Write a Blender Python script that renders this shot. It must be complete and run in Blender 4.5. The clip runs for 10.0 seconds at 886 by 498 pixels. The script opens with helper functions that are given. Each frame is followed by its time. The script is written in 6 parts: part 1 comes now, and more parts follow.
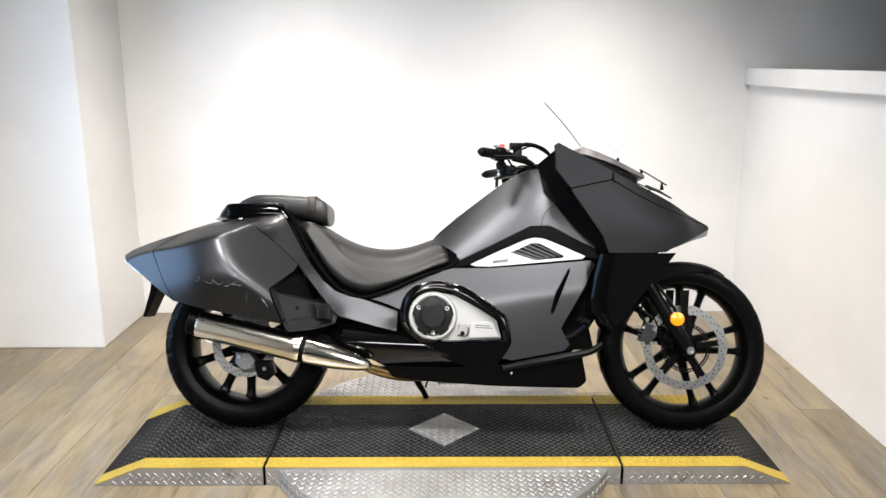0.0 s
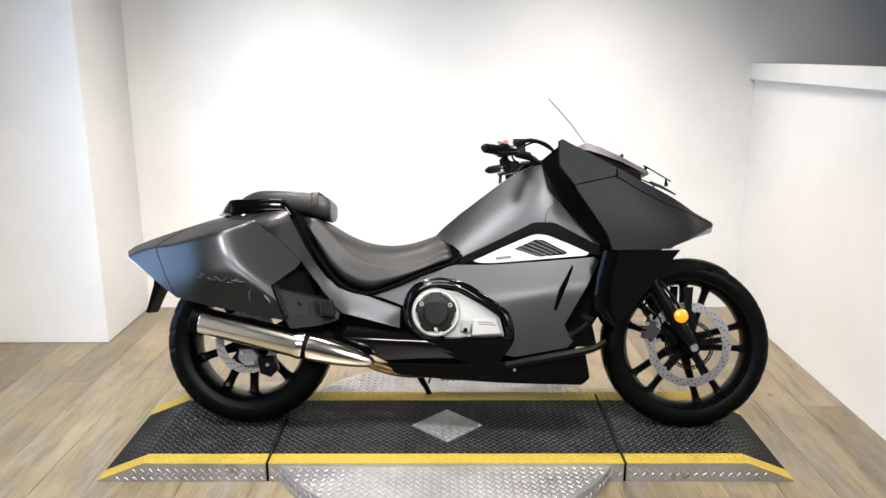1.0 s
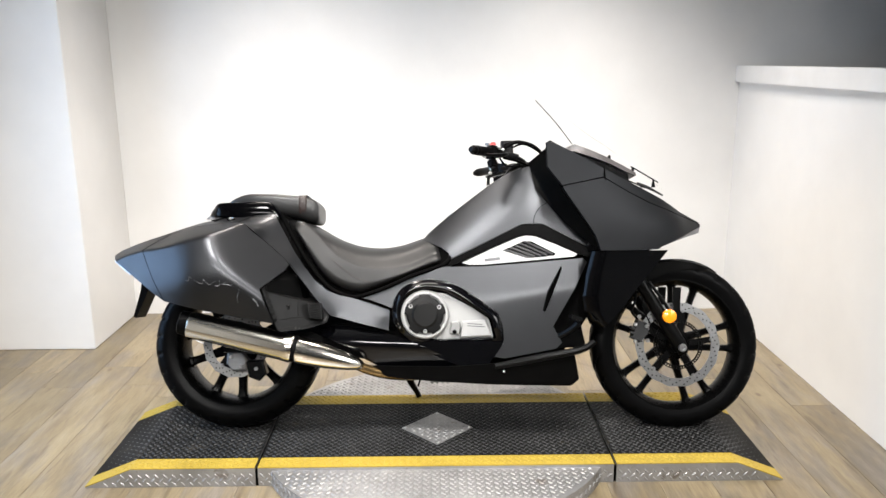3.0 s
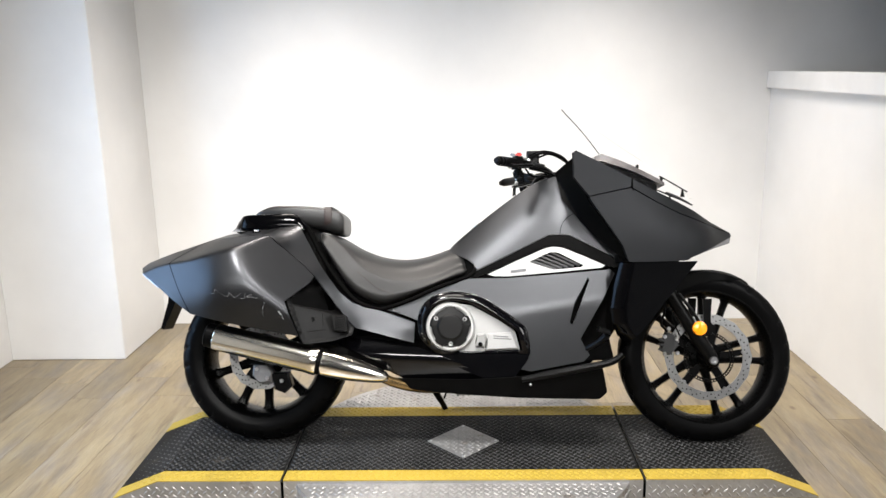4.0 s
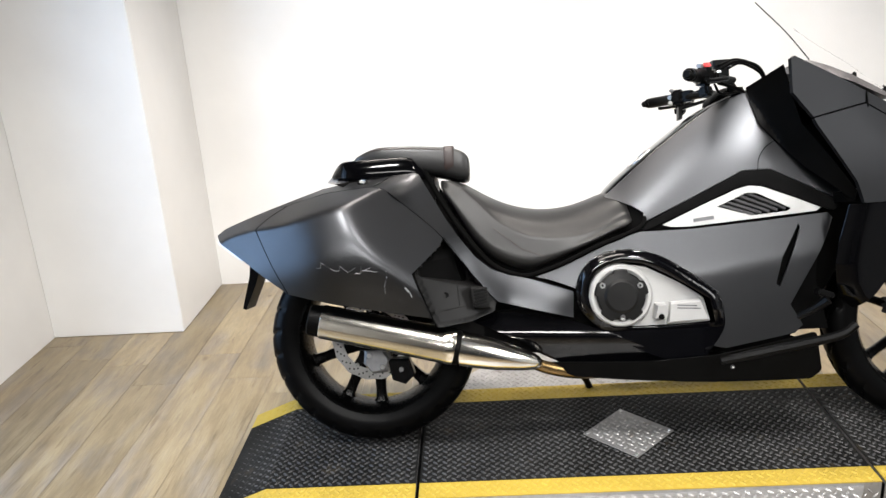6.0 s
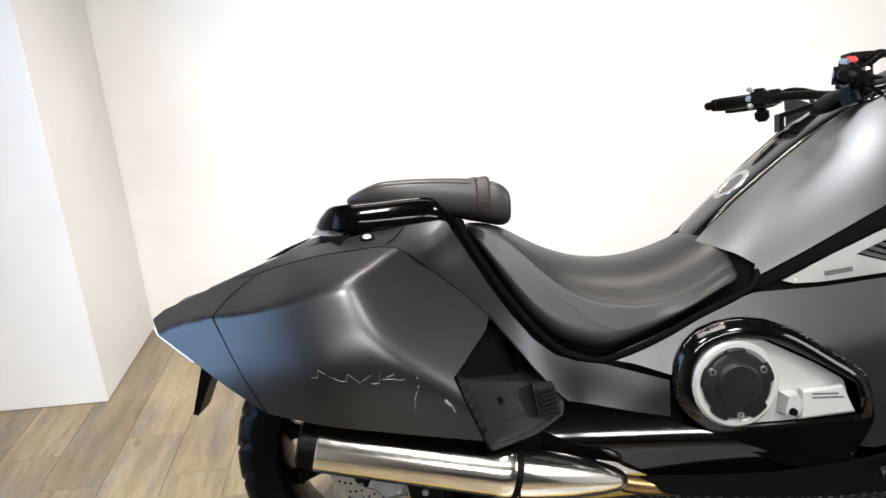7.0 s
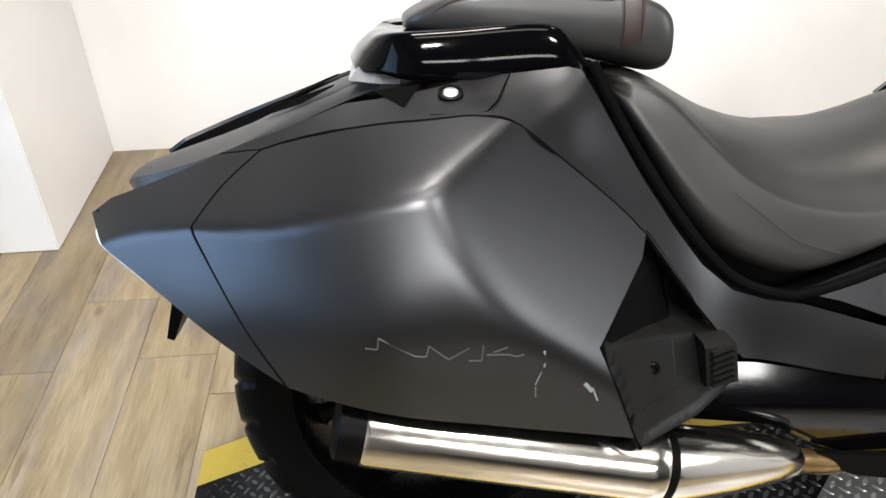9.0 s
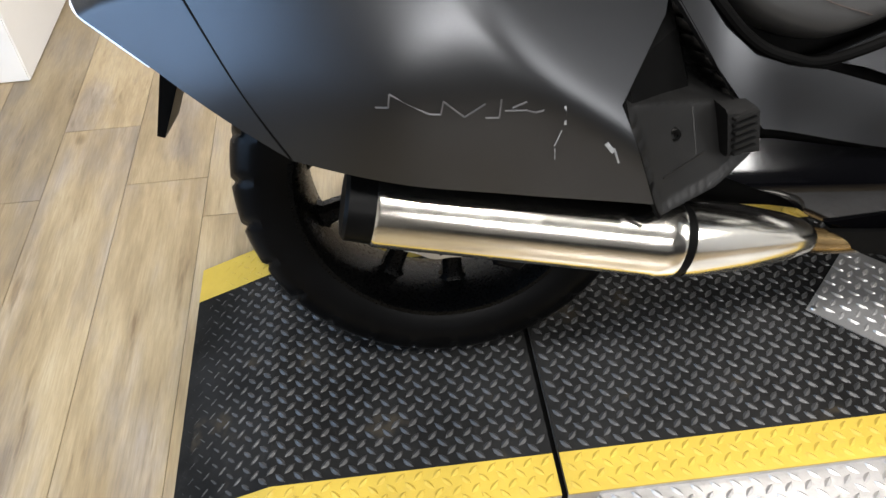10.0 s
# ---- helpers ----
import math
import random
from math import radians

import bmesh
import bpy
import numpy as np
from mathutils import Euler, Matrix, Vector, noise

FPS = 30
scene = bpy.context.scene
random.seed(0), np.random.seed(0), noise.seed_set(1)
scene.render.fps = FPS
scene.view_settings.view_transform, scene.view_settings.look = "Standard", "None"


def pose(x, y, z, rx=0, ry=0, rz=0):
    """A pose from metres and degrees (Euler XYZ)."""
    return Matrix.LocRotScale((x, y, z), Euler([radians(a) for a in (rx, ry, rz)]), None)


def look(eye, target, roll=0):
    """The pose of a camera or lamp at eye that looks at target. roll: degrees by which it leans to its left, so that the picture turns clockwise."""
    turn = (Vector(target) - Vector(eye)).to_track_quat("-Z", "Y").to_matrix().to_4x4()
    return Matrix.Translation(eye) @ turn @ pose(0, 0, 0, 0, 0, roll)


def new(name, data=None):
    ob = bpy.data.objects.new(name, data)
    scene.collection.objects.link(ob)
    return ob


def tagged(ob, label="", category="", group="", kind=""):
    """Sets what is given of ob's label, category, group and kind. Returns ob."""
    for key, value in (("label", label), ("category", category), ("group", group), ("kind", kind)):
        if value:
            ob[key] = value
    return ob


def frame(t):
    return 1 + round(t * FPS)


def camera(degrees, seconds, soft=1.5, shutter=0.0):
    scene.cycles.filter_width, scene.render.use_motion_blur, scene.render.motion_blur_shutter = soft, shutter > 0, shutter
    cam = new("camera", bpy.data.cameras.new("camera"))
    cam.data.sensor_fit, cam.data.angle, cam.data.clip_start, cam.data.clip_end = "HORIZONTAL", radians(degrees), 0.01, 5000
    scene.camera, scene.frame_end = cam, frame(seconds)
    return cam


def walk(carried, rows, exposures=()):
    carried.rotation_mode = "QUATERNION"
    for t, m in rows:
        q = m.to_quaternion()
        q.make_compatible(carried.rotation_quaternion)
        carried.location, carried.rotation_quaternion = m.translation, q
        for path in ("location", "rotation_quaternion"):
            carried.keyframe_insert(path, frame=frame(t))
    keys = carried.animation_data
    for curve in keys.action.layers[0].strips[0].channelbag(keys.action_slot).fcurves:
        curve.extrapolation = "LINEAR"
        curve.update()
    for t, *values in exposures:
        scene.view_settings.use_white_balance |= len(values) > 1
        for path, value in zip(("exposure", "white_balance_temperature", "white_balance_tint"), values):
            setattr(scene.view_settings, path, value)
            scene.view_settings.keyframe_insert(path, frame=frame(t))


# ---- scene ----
cam = camera(58.6, 10.0)
PATH = [
    (0, (0.741, -2.77, 1.436), (0.746, -0.825, 0.97), -0.1),
    (0.5, (0.758, -2.769, 1.429), (0.754, -0.826, 0.956), -0.1),
    (1, (0.744, -2.76, 1.446), (0.739, -0.819, 0.963), -0.1),
    (1.5, (0.734, -2.769, 1.432), (0.753, -0.823, 0.971), -0.0),
    (2, (0.731, -2.772, 1.43), (0.751, -0.827, 0.968), 0.1),
    (2.5, (0.737, -2.769, 1.433), (0.753, -0.826, 0.96), -0.1),
    (2.7, (0.739, -2.772, 1.426), (0.759, -0.827, 0.958), -0.2),
    (3.8, (0.76, -2.728, 1.453), (0.768, -0.783, 0.986), -0.9),
    (4, (0.758, -2.738, 1.444), (0.708, -0.79, 0.993), -1.0),
    (4.3, (0.738, -2.742, 1.437), (0.489, -0.834, 0.892), -1.4),
    (4.5, (0.698, -2.731, 1.409), (0.4, -0.859, 0.771), -1.2),
    (4.7, (0.655, -2.697, 1.39), (0.337, -0.831, 0.745), -3.3),
    (5, (0.54, -2.635, 1.395), (0.298, -0.742, 0.799), -6.6),
    (5.2, (0.516, -2.576, 1.381), (0.342, -0.683, 0.761), -7.7),
    (5.5, (0.453, -2.43, 1.363), (0.279, -0.539, 0.734), -6.2),
    (5.7, (0.421, -2.299, 1.388), (0.263, -0.4, 0.78), -3.7),
    (6.8, (0.088, -1.557, 1.361), (0.191, 0.293, 0.609), -7.4),
    (7, (0.097, -1.406, 1.367), (0.183, 0.469, 0.676), -4.0),
    (7.2, (0.085, -1.268, 1.393), (0.143, 0.615, 0.722), -2.6),
    (7.5, (0.035, -1.075, 1.375), (0.105, 0.783, 0.64), -1.4),
    (7.8, (-0.035, -0.921, 1.363), (0.165, 0.901, 0.56), 1.0),
    (8, (-0.053, -0.853, 1.361), (0.18, 0.947, 0.52), -0.2),
    (8.5, (-0.041, -0.789, 1.337), (0.188, 0.988, 0.448), -0.4),
    (8.6, (-0.041, -0.79, 1.322), (0.158, 0.968, 0.389), 0.2),
    (8.7, (-0.042, -0.783, 1.296), (0.134, 0.953, 0.319), 0.4),
    (9, (-0.046, -0.799, 1.247), (0.061, 0.83, 0.091), -1.3),
    (9.2, (-0.057, -0.805, 1.223), (0.06, 0.755, -0.023), -1.7),
    (9.3, (-0.055, -0.809, 1.206), (0.05, 0.717, -0.083), -1.9),
    (9.5, (-0.063, -0.815, 1.18), (0.047, 0.651, -0.176), -1.2),
    (10, (-0.082, -0.822, 1.145), (0.039, 0.571, -0.284), -2.3),
]
walk(cam, [(t, look(eye, target, roll)) for t, eye, target, roll in PATH],
     exposures=[(0.0, 0.0), (4.0, 0.0), (5.5, 0.04), (6.8, -0.02), (7.0, -0.02), (7.5, 0.06), (8.0, 0.07), (8.5, 0.06), (9.0, 0.02), (9.5, 0.13), (10.0, 0.12)])

# ---- world and light ----
world = bpy.data.worlds.new("world")
scene.world = world
world.use_nodes = True
world.node_tree.nodes["Background"].inputs["Color"].default_value = (0.9, 0.95, 1.0, 1)
world.node_tree.nodes["Background"].inputs["Strength"].default_value = 0.25


def area_lamp(name, m, sx, sy, watts, colour, spread=180):
    data = bpy.data.lights.new(name, "AREA")
    data.shape, data.size, data.size_y, data.energy, data.color, data.spread = "RECTANGLE", sx, sy, watts, colour, radians(spread)
    ob = new(name, data)
    ob.matrix_world = m
    return ob


WARM = (1.0, 0.98, 0.955)
# flood lamps under the ceiling in two rows, turned towards the display bay
for lx in (-0.15, 1.2):
    area_lamp("ceiling_lamp", pose(lx, -1.35, 2.80, 30, 0, 0), 0.32, 0.16, 22, WARM, 95)
    area_lamp("ceiling_lamp", pose(lx, -4.00, 2.80, 50, 0, 0), 1.2, 0.6, 37, WARM, 86)
for lx, watts in ((0.0, 23), (1.5, 22)):
    area_lamp("ceiling_lamp", pose(lx, 0.85, 2.80, 0, 0, 0), 0.7, 0.25, watts, (1.0, 0.92, 0.845), 80)
area_lamp("ceiling_lamp", pose(0.25, -0.25, 2.80, 0, 0, 0), 1.3, 0.5, 12, (1.0, 0.92, 0.845), 100)
# added light from the unseen side wall, then daylight through the mesh gate
area_lamp("window_daylight", pose(2.50, -1.00, 1.60, 0, 90, 0), 1.0, 1.0, 30, (1.0, 0.975, 0.945))
area_lamp("gate_daylight", pose(-1.60, -0.45, 1.1, 0, -90, 0), 1.5, 1.3, 44, (0.34, 0.60, 1.0))


# ---- materials ----
def nodes_of(name):
    m = bpy.data.materials.new(name)
    m.use_nodes = True
    t = m.node_tree
    return m, t, t.nodes["Principled BSDF"]


def link(t, a, b):
    t.links.new(a, b)


def noise_node(t, scale, detail=4.0, stretch=(1, 1, 1), rough=0.55, coords="Object", shift=None):
    co = t.nodes.new("ShaderNodeTexCoord")
    mp = t.nodes.new("ShaderNodeMapping")
    mp.inputs["Scale"].default_value = stretch
    link(t, co.outputs[coords], mp.inputs["Vector"])
    if shift is not None:
        link(t, shift, mp.inputs["Location"])
    n = t.nodes.new("ShaderNodeTexNoise")
    n.inputs["Scale"].default_value, n.inputs["Detail"].default_value, n.inputs["Roughness"].default_value = scale, detail, rough
    link(t, mp.outputs["Vector"], n.inputs["Vector"])
    return n


def ramp(t, source, stops):
    r = t.nodes.new("ShaderNodeValToRGB")
    while len(r.color_ramp.elements) < len(stops):
        r.color_ramp.elements.new(0.5)
    for e, (p, c) in zip(r.color_ramp.elements, stops):
        e.position, e.color = p, (*c, 1) if len(c) == 3 else c
    link(t, source, r.inputs["Fac"])
    return r


def spread(t, source, lo, hi):
    r = t.nodes.new("ShaderNodeMapRange")
    r.inputs["To Min"].default_value, r.inputs["To Max"].default_value = lo, hi
    link(t, source, r.inputs["Value"])
    return r


def bump(t, b, source, strength, distance):
    n = t.nodes.new("ShaderNodeBump")
    n.inputs["Strength"].default_value, n.inputs["Distance"].default_value = strength, distance
    link(t, source, n.inputs["Height"])
    link(t, n.outputs["Normal"], b.inputs["Normal"])
    return n


def plain(name, colour, rough=0.5, metal=0.0, var=0.15, scale=14.0, relief=0.0, fine=220.0, coat=0.0, spec=0.35):
    """A surface with slow stains and fine grain in colour and gloss."""
    m, t, b = nodes_of(name)
    n = noise_node(t, scale, 5)
    dark = tuple(c * (1 - var) for c in colour)
    light = tuple(min(1, c * (1 + var)) for c in colour)
    link(t, ramp(t, n.outputs["Fac"], [(0.3, dark), (0.7, light)]).outputs["Color"], b.inputs["Base Color"])
    f = noise_node(t, fine, 3)
    link(t, spread(t, f.outputs["Fac"], max(0.02, rough - 0.07), min(1, rough + 0.07)).outputs["Result"], b.inputs["Roughness"])
    b.inputs["Metallic"].default_value = metal
    b.inputs["Coat Weight"].default_value = coat
    b.inputs["Coat Roughness"].default_value = 0.04
    b.inputs["Specular IOR Level"].default_value = spec
    if relief:
        bump(t, b, f.outputs["Fac"], 0.5, relief)
    return m


wall_paint = plain("wall_paint", (0.67, 0.665, 0.655), 0.6, var=0.05, scale=2.2, relief=0.0012, fine=160)
# partition white, lightened in place of stronger light falling on it
lit_wall_paint = plain("lit_partition_white", (0.80, 0.795, 0.785), 0.55, var=0.04, scale=2.2, relief=0.001, fine=160)
ceiling_paint = plain("ceiling_paint", (0.10, 0.10, 0.10), 0.8, var=0.1, scale=3)
# for unseen walls, dark so that the bike reflects dark surroundings
dark_unseen_paint = plain("dark_unseen_wall", (0.06, 0.06, 0.065), 0.7, var=0.1, scale=3)
trim_paint = plain("trim_paint", (0.78, 0.775, 0.765), 0.4, var=0.04, scale=6)
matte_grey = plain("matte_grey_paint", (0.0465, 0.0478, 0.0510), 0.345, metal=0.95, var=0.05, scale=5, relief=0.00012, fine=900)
# body grey again, darkened to offset the added side light on the cowl
cowl_grey_dimmed = plain("cowl_grey_dimmed_paint", (0.0175, 0.0182, 0.0196), 0.52, metal=0.9, var=0.05, scale=5, relief=0.00012, fine=900)
rail_black = plain("deep_gloss_black", (0.0008, 0.0008, 0.001), 0.05, var=0.2, scale=9, spec=0.08)
gloss_black = plain("gloss_black_paint", (0.0010, 0.0010, 0.0013), 0.07, var=0.2, scale=9, spec=0.32)
caliper_grey = plain("caliper_grey_metal", (0.012, 0.012, 0.0125), 0.4, metal=0.3, var=0.2, scale=30)
caliper_silver = plain("cast_caliper_metal", (0.17, 0.17, 0.175), 0.42, metal=0.6, var=0.2, scale=40)
shroud_black = plain("shroud_gloss_black", (0.001, 0.001, 0.0012), 0.04, var=0.2, scale=9, spec=0.09)
plastic_black = plain("black_plastic", (0.0018, 0.0018, 0.0018), 0.40, spec=0.03, var=0.25, scale=20, relief=0.00008, fine=700)
wheel_black = plain("black_wheel_paint", (0.0013, 0.0013, 0.0013), 0.28, var=0.2, scale=16, spec=0.065)
deep_black = plain("shadow_black_plastic", (0.0015, 0.0015, 0.0015), 0.7, var=0.2, spec=0.02)
satin_black = plain("satin_black_metal", (0.0022, 0.0022, 0.0022), 0.30, var=0.2, scale=16, spec=0.085)
rubber = plain("tyre_rubber", (0.0014, 0.0014, 0.0015), 0.34, var=0.25, scale=24, spec=0.05, relief=0.00012, fine=420)
vinyl = plain("seat_vinyl", (0.0145, 0.0143, 0.0143), 0.40, var=0.25, scale=11, spec=0.25, relief=0.0002, fine=520)
pad_vinyl = plain("pad_vinyl", (0.017, 0.017, 0.0172), 0.36, var=0.2, scale=11, spec=0.36, relief=0.0002, fine=520)
strap_vinyl = plain("brown_strap_vinyl", (0.020, 0.013, 0.012), 0.42, var=0.2, scale=30, relief=0.0006, fine=520)
thread = plain("brown_thread", (0.022, 0.012, 0.009), 0.7)
chrome = plain("polished_steel", (0.80, 0.765, 0.69), 0.15, metal=1.0, var=0.06, scale=4, fine=90)
steel = plain("brushed_steel", (0.46, 0.46, 0.46), 0.30, metal=1.0, var=0.1, scale=30)
silver = plain("silver_engine_paint", (0.31, 0.31, 0.306), 0.36, metal=0.35, var=0.05, scale=12)
trim_silver = plain("satin_silver_trim", (0.26, 0.26, 0.258), 0.40, metal=0.85, var=0.14, scale=10, fine=260)
pipe_gold = plain("heat_tinted_pipe", (0.24, 0.16, 0.07), 0.24, metal=0.9, var=0.3, scale=18)
orange = plain("orange_reflector", (0.90, 0.27, 0.006), 0.22, var=0.05, scale=60, coat=0.5)
red = plain("red_switch_plastic", (0.55, 0.03, 0.03), 0.35)
tail_lens = plain("frosted_tail_lens", (0.12, 0.12, 0.125), 0.22, var=0.08, scale=40, coat=0.4)
smoke_plastic = plain("smoke_tinted_plastic", (0.070, 0.065, 0.065), 0.3, var=0.2, scale=20, coat=0.2)
lens_grey = plain("lamp_lens", (0.16, 0.16, 0.17), 0.25, var=0.1, coat=0.1)
# strip under the tail, paled to stand for a bright reflection
lip_pale = plain("pale_lip_strip", (0.70, 0.72, 0.75), 0.3, var=0.1, coat=0.2)
scuff_white = plain("scuff_mark", (0.13, 0.135, 0.14), 0.7, var=0.3, scale=200)
mark_grey = plain("embossed_line", (0.085, 0.085, 0.09), 0.35, metal=0.6)
gate_steel = plain("worn_gate_steel", (0.028, 0.024, 0.021), 0.5, metal=0.5, var=0.6, scale=7, relief=0.001, fine=60)
glue_pale = plain("dried_glue", (0.185, 0.163, 0.137), 0.5, var=0.2, scale=30, relief=0.001, fine=80)
bay_plastic = plain("moulded_black_plastic", (0.0055, 0.0055, 0.0055), 0.38, var=0.2, scale=20, relief=0.0003, fine=700, spec=0.13)
tail_grey = plain("tail_grey_plastic", (0.020, 0.020, 0.021), 0.42, var=0.1, scale=18, relief=0.0003, fine=700, spec=0.3)
glue_edge = plain("dirty_glue_edge", (0.20, 0.17, 0.15), 0.6, var=0.3, scale=40)
wire_steel = plain("mesh_wire", (0.30, 0.30, 0.31), 0.4, metal=0.7)


def plate_material(name, colour, rough, metal, wear, wear_colour, var=0.25, stain=None, spec=0.2):
    """Tread plate: base coat with scuffs and worn patches."""
    m, t, b = nodes_of(name)
    n = noise_node(t, 6, 6, rough=0.6)
    s = noise_node(t, 55, 5, (1, 1, 1), 0.7)
    base = ramp(t, n.outputs["Fac"], [(0.3, tuple(c * (1 - var) for c in colour)), (0.7, tuple(min(1, c * (1 + var)) for c in colour))])
    if stain:
        spots = noise_node(t, 11, 4, (1, 1, 1), 0.6)
        over = t.nodes.new("ShaderNodeMix")
        over.data_type = "RGBA"
        link(t, ramp(t, spots.outputs["Fac"], [(0.63, (0, 0, 0)), (0.70, (0.75, 0.75, 0.75))]).outputs["Color"], over.inputs["Factor"])
        link(t, base.outputs["Color"], over.inputs["A"])
        over.inputs["B"].default_value = (*stain, 1)
        base = over
    worn = ramp(t, s.outputs["Fac"], [(0.56, (0, 0, 0)), (0.72, (1, 1, 1))])
    k = t.nodes.new("ShaderNodeMath")
    k.operation = "MULTIPLY"
    k.inputs[1].default_value = wear
    link(t, worn.outputs["Color"], k.inputs[0])
    mix = t.nodes.new("ShaderNodeMix")
    mix.data_type = "RGBA"
    link(t, k.outputs["Value"], mix.inputs["Factor"])
    link(t, base.outputs["Result" if stain else "Color"], mix.inputs["A"])
    mix.inputs["B"].default_value = (*wear_colour, 1)
    link(t, mix.outputs["Result"], b.inputs["Base Color"])
    link(t, spread(t, s.outputs["Fac"], rough - 0.1, rough + 0.15).outputs["Result"], b.inputs["Roughness"])
    b.inputs["Metallic"].default_value = metal
    b.inputs["Specular IOR Level"].default_value = spec
    bump(t, b, s.outputs["Fac"], 0.3, 0.0006)
    return m


mat_black = plate_material("black_tread_coat", (0.0100, 0.0098, 0.0095), 0.42, 0.0, 0.30, (0.036, 0.034, 0.031), 0.55, (0.034, 0.028, 0.020), 0.03)
# lugs paler than the deck coat, for wear and painted-in glints
mat_lug = plate_material("worn_glint_tread_tops", (0.027, 0.027, 0.0273), 0.38, 0.0, 0.4, (0.085, 0.085, 0.085), 0.5, None, 0.3)
mat_yellow = plate_material("yellow_tread_coat", (0.335, 0.238, 0.036), 0.48, 0.0, 0.4, (0.27, 0.19, 0.05), 0.14)
mat_tread = plate_material("tread_plate_aluminium", (0.32, 0.315, 0.31), 0.44, 0.75, 0.55, (0.20, 0.18, 0.165), 0.22, (0.17, 0.145, 0.125))


def wood_material():
    m, t, b = nodes_of("vinyl_wood_plank")
    info = t.nodes.new("ShaderNodeObjectInfo")
    mul = t.nodes.new("ShaderNodeVectorMath")
    mul.operation = "SCALE"
    mul.inputs["Scale"].default_value = 37.0
    comb = t.nodes.new("ShaderNodeCombineXYZ")
    for k in ("X", "Y", "Z"):
        link(t, info.outputs["Random"], comb.inputs[k])
    link(t, comb.outputs["Vector"], mul.inputs[0])
    grain = noise_node(t, 5, 5, (4.6, 0.7, 1), 0.58, shift=mul.outputs["Vector"])
    broad = noise_node(t, 3.2, 4, (3.4, 0.8, 1), 0.60, shift=mul.outputs["Vector"])
    streak = noise_node(t, 9, 4, (4.5, 0.45, 1), 0.6, shift=mul.outputs["Vector"])
    c1 = ramp(t, grain.outputs["Fac"], [(0.26, (0.145, 0.108, 0.061)), (0.43, (0.190, 0.146, 0.083)), (0.54, (0.228, 0.180, 0.106)), (0.70, (0.262, 0.214, 0.134))])
    c2 = ramp(t, grain.outputs["Fac"], [(0.24, (0.105, 0.086, 0.064)), (0.44, (0.152, 0.126, 0.096)), (0.56, (0.188, 0.159, 0.124)), (0.74, (0.240, 0.208, 0.168))])
    mix = t.nodes.new("ShaderNodeMix")
    mix.data_type = "RGBA"
    link(t, ramp(t, broad.outputs["Fac"], [(0.47, (0, 0, 0)), (0.66, (1, 1, 1))]).outputs["Color"], mix.inputs["Factor"])
    link(t, c1.outputs["Color"], mix.inputs["A"])
    link(t, c2.outputs["Color"], mix.inputs["B"])
    tone = t.nodes.new("ShaderNodeHueSaturation")
    link(t, spread(t, info.outputs["Random"], 0.70, 1.12).outputs["Result"], tone.inputs["Value"])
    tone.inputs["Saturation"].default_value = 1.0
    dark = ramp(t, streak.outputs["Fac"], [(0.30, (0.62, 0.56, 0.50)), (0.42, (1, 1, 1))])
    mul2 = t.nodes.new("ShaderNodeMix")
    mul2.data_type, mul2.blend_type = "RGBA", "MULTIPLY"
    mul2.inputs["Factor"].default_value = 1.0
    fine = noise_node(t, 60, 4, (5.0, 0.28, 1), 0.65, shift=mul.outputs["Vector"])
    fine_k = ramp(t, fine.outputs["Fac"], [(0.30, (0.78, 0.76, 0.73)), (0.62, (1.06, 1.06, 1.06))])
    mul0 = t.nodes.new("ShaderNodeMix")
    mul0.data_type, mul0.blend_type = "RGBA", "MULTIPLY"
    mul0.inputs["Factor"].default_value = 1.0
    link(t, mix.outputs["Result"], mul0.inputs["A"])
    link(t, fine_k.outputs["Color"], mul0.inputs["B"])
    link(t, mul0.outputs["Result"], mul2.inputs["A"])
    link(t, dark.outputs["Color"], mul2.inputs["B"])
    # knots, and the round rub mark that the turning plate has left
    cell = t.nodes.new("ShaderNodeTexVoronoi")
    cell.inputs["Scale"].default_value = 5.0
    co = t.nodes.new("ShaderNodeTexCoord")
    mp = t.nodes.new("ShaderNodeMapping")
    mp.inputs["Scale"].default_value = (1.0, 0.6, 1.0)
    link(t, co.outputs["Object"], mp.inputs["Vector"])
    link(t, mul.outputs["Vector"], mp.inputs["Location"])
    link(t, mp.outputs["Vector"], cell.inputs["Vector"])
    core_r = ramp(t, cell.outputs["Distance"], [(0.0, (1, 1, 1)), (0.035, (0.8, 0.8, 0.8)), (0.075, (0, 0, 0))])
    pick = ramp(t, cell.outputs["Color"], [(0.40, (0, 0, 0)), (0.46, (1, 1, 1))])
    geo = t.nodes.new("ShaderNodeNewGeometry")
    dist = t.nodes.new("ShaderNodeVectorMath")
    dist.operation = "DISTANCE"
    dist.inputs[1].default_value = (0.747, 0.0, 0.0)
    link(t, geo.outputs["Position"], dist.inputs[0])
    smear = noise_node(t, 3.5, 3, coords="Object")
    ringed = t.nodes.new("ShaderNodeMapRange")
    ringed.inputs["From Min"].default_value, ringed.inputs["From Max"].default_value = 1.015, 1.085
    link(t, dist.outputs["Value"], ringed.inputs["Value"])
    rub = ramp(t, ringed.outputs["Result"], [(0.0, (0, 0, 0)), (0.22, (1, 1, 1)), (0.42, (0.15, 0.15, 0.15)), (0.70, (0.9, 0.9, 0.9)), (1.0, (0, 0, 0))])
    rub_k = t.nodes.new("ShaderNodeMath")
    rub_k.operation = "MULTIPLY"
    link(t, rub.outputs["Color"], rub_k.inputs[0])
    link(t, ramp(t, smear.outputs["Fac"], [(0.40, (0, 0, 0)), (0.62, (0.55, 0.55, 0.55))]).outputs["Color"], rub_k.inputs[1])
    knot_k = t.nodes.new("ShaderNodeMath")
    knot_k.operation = "MULTIPLY"
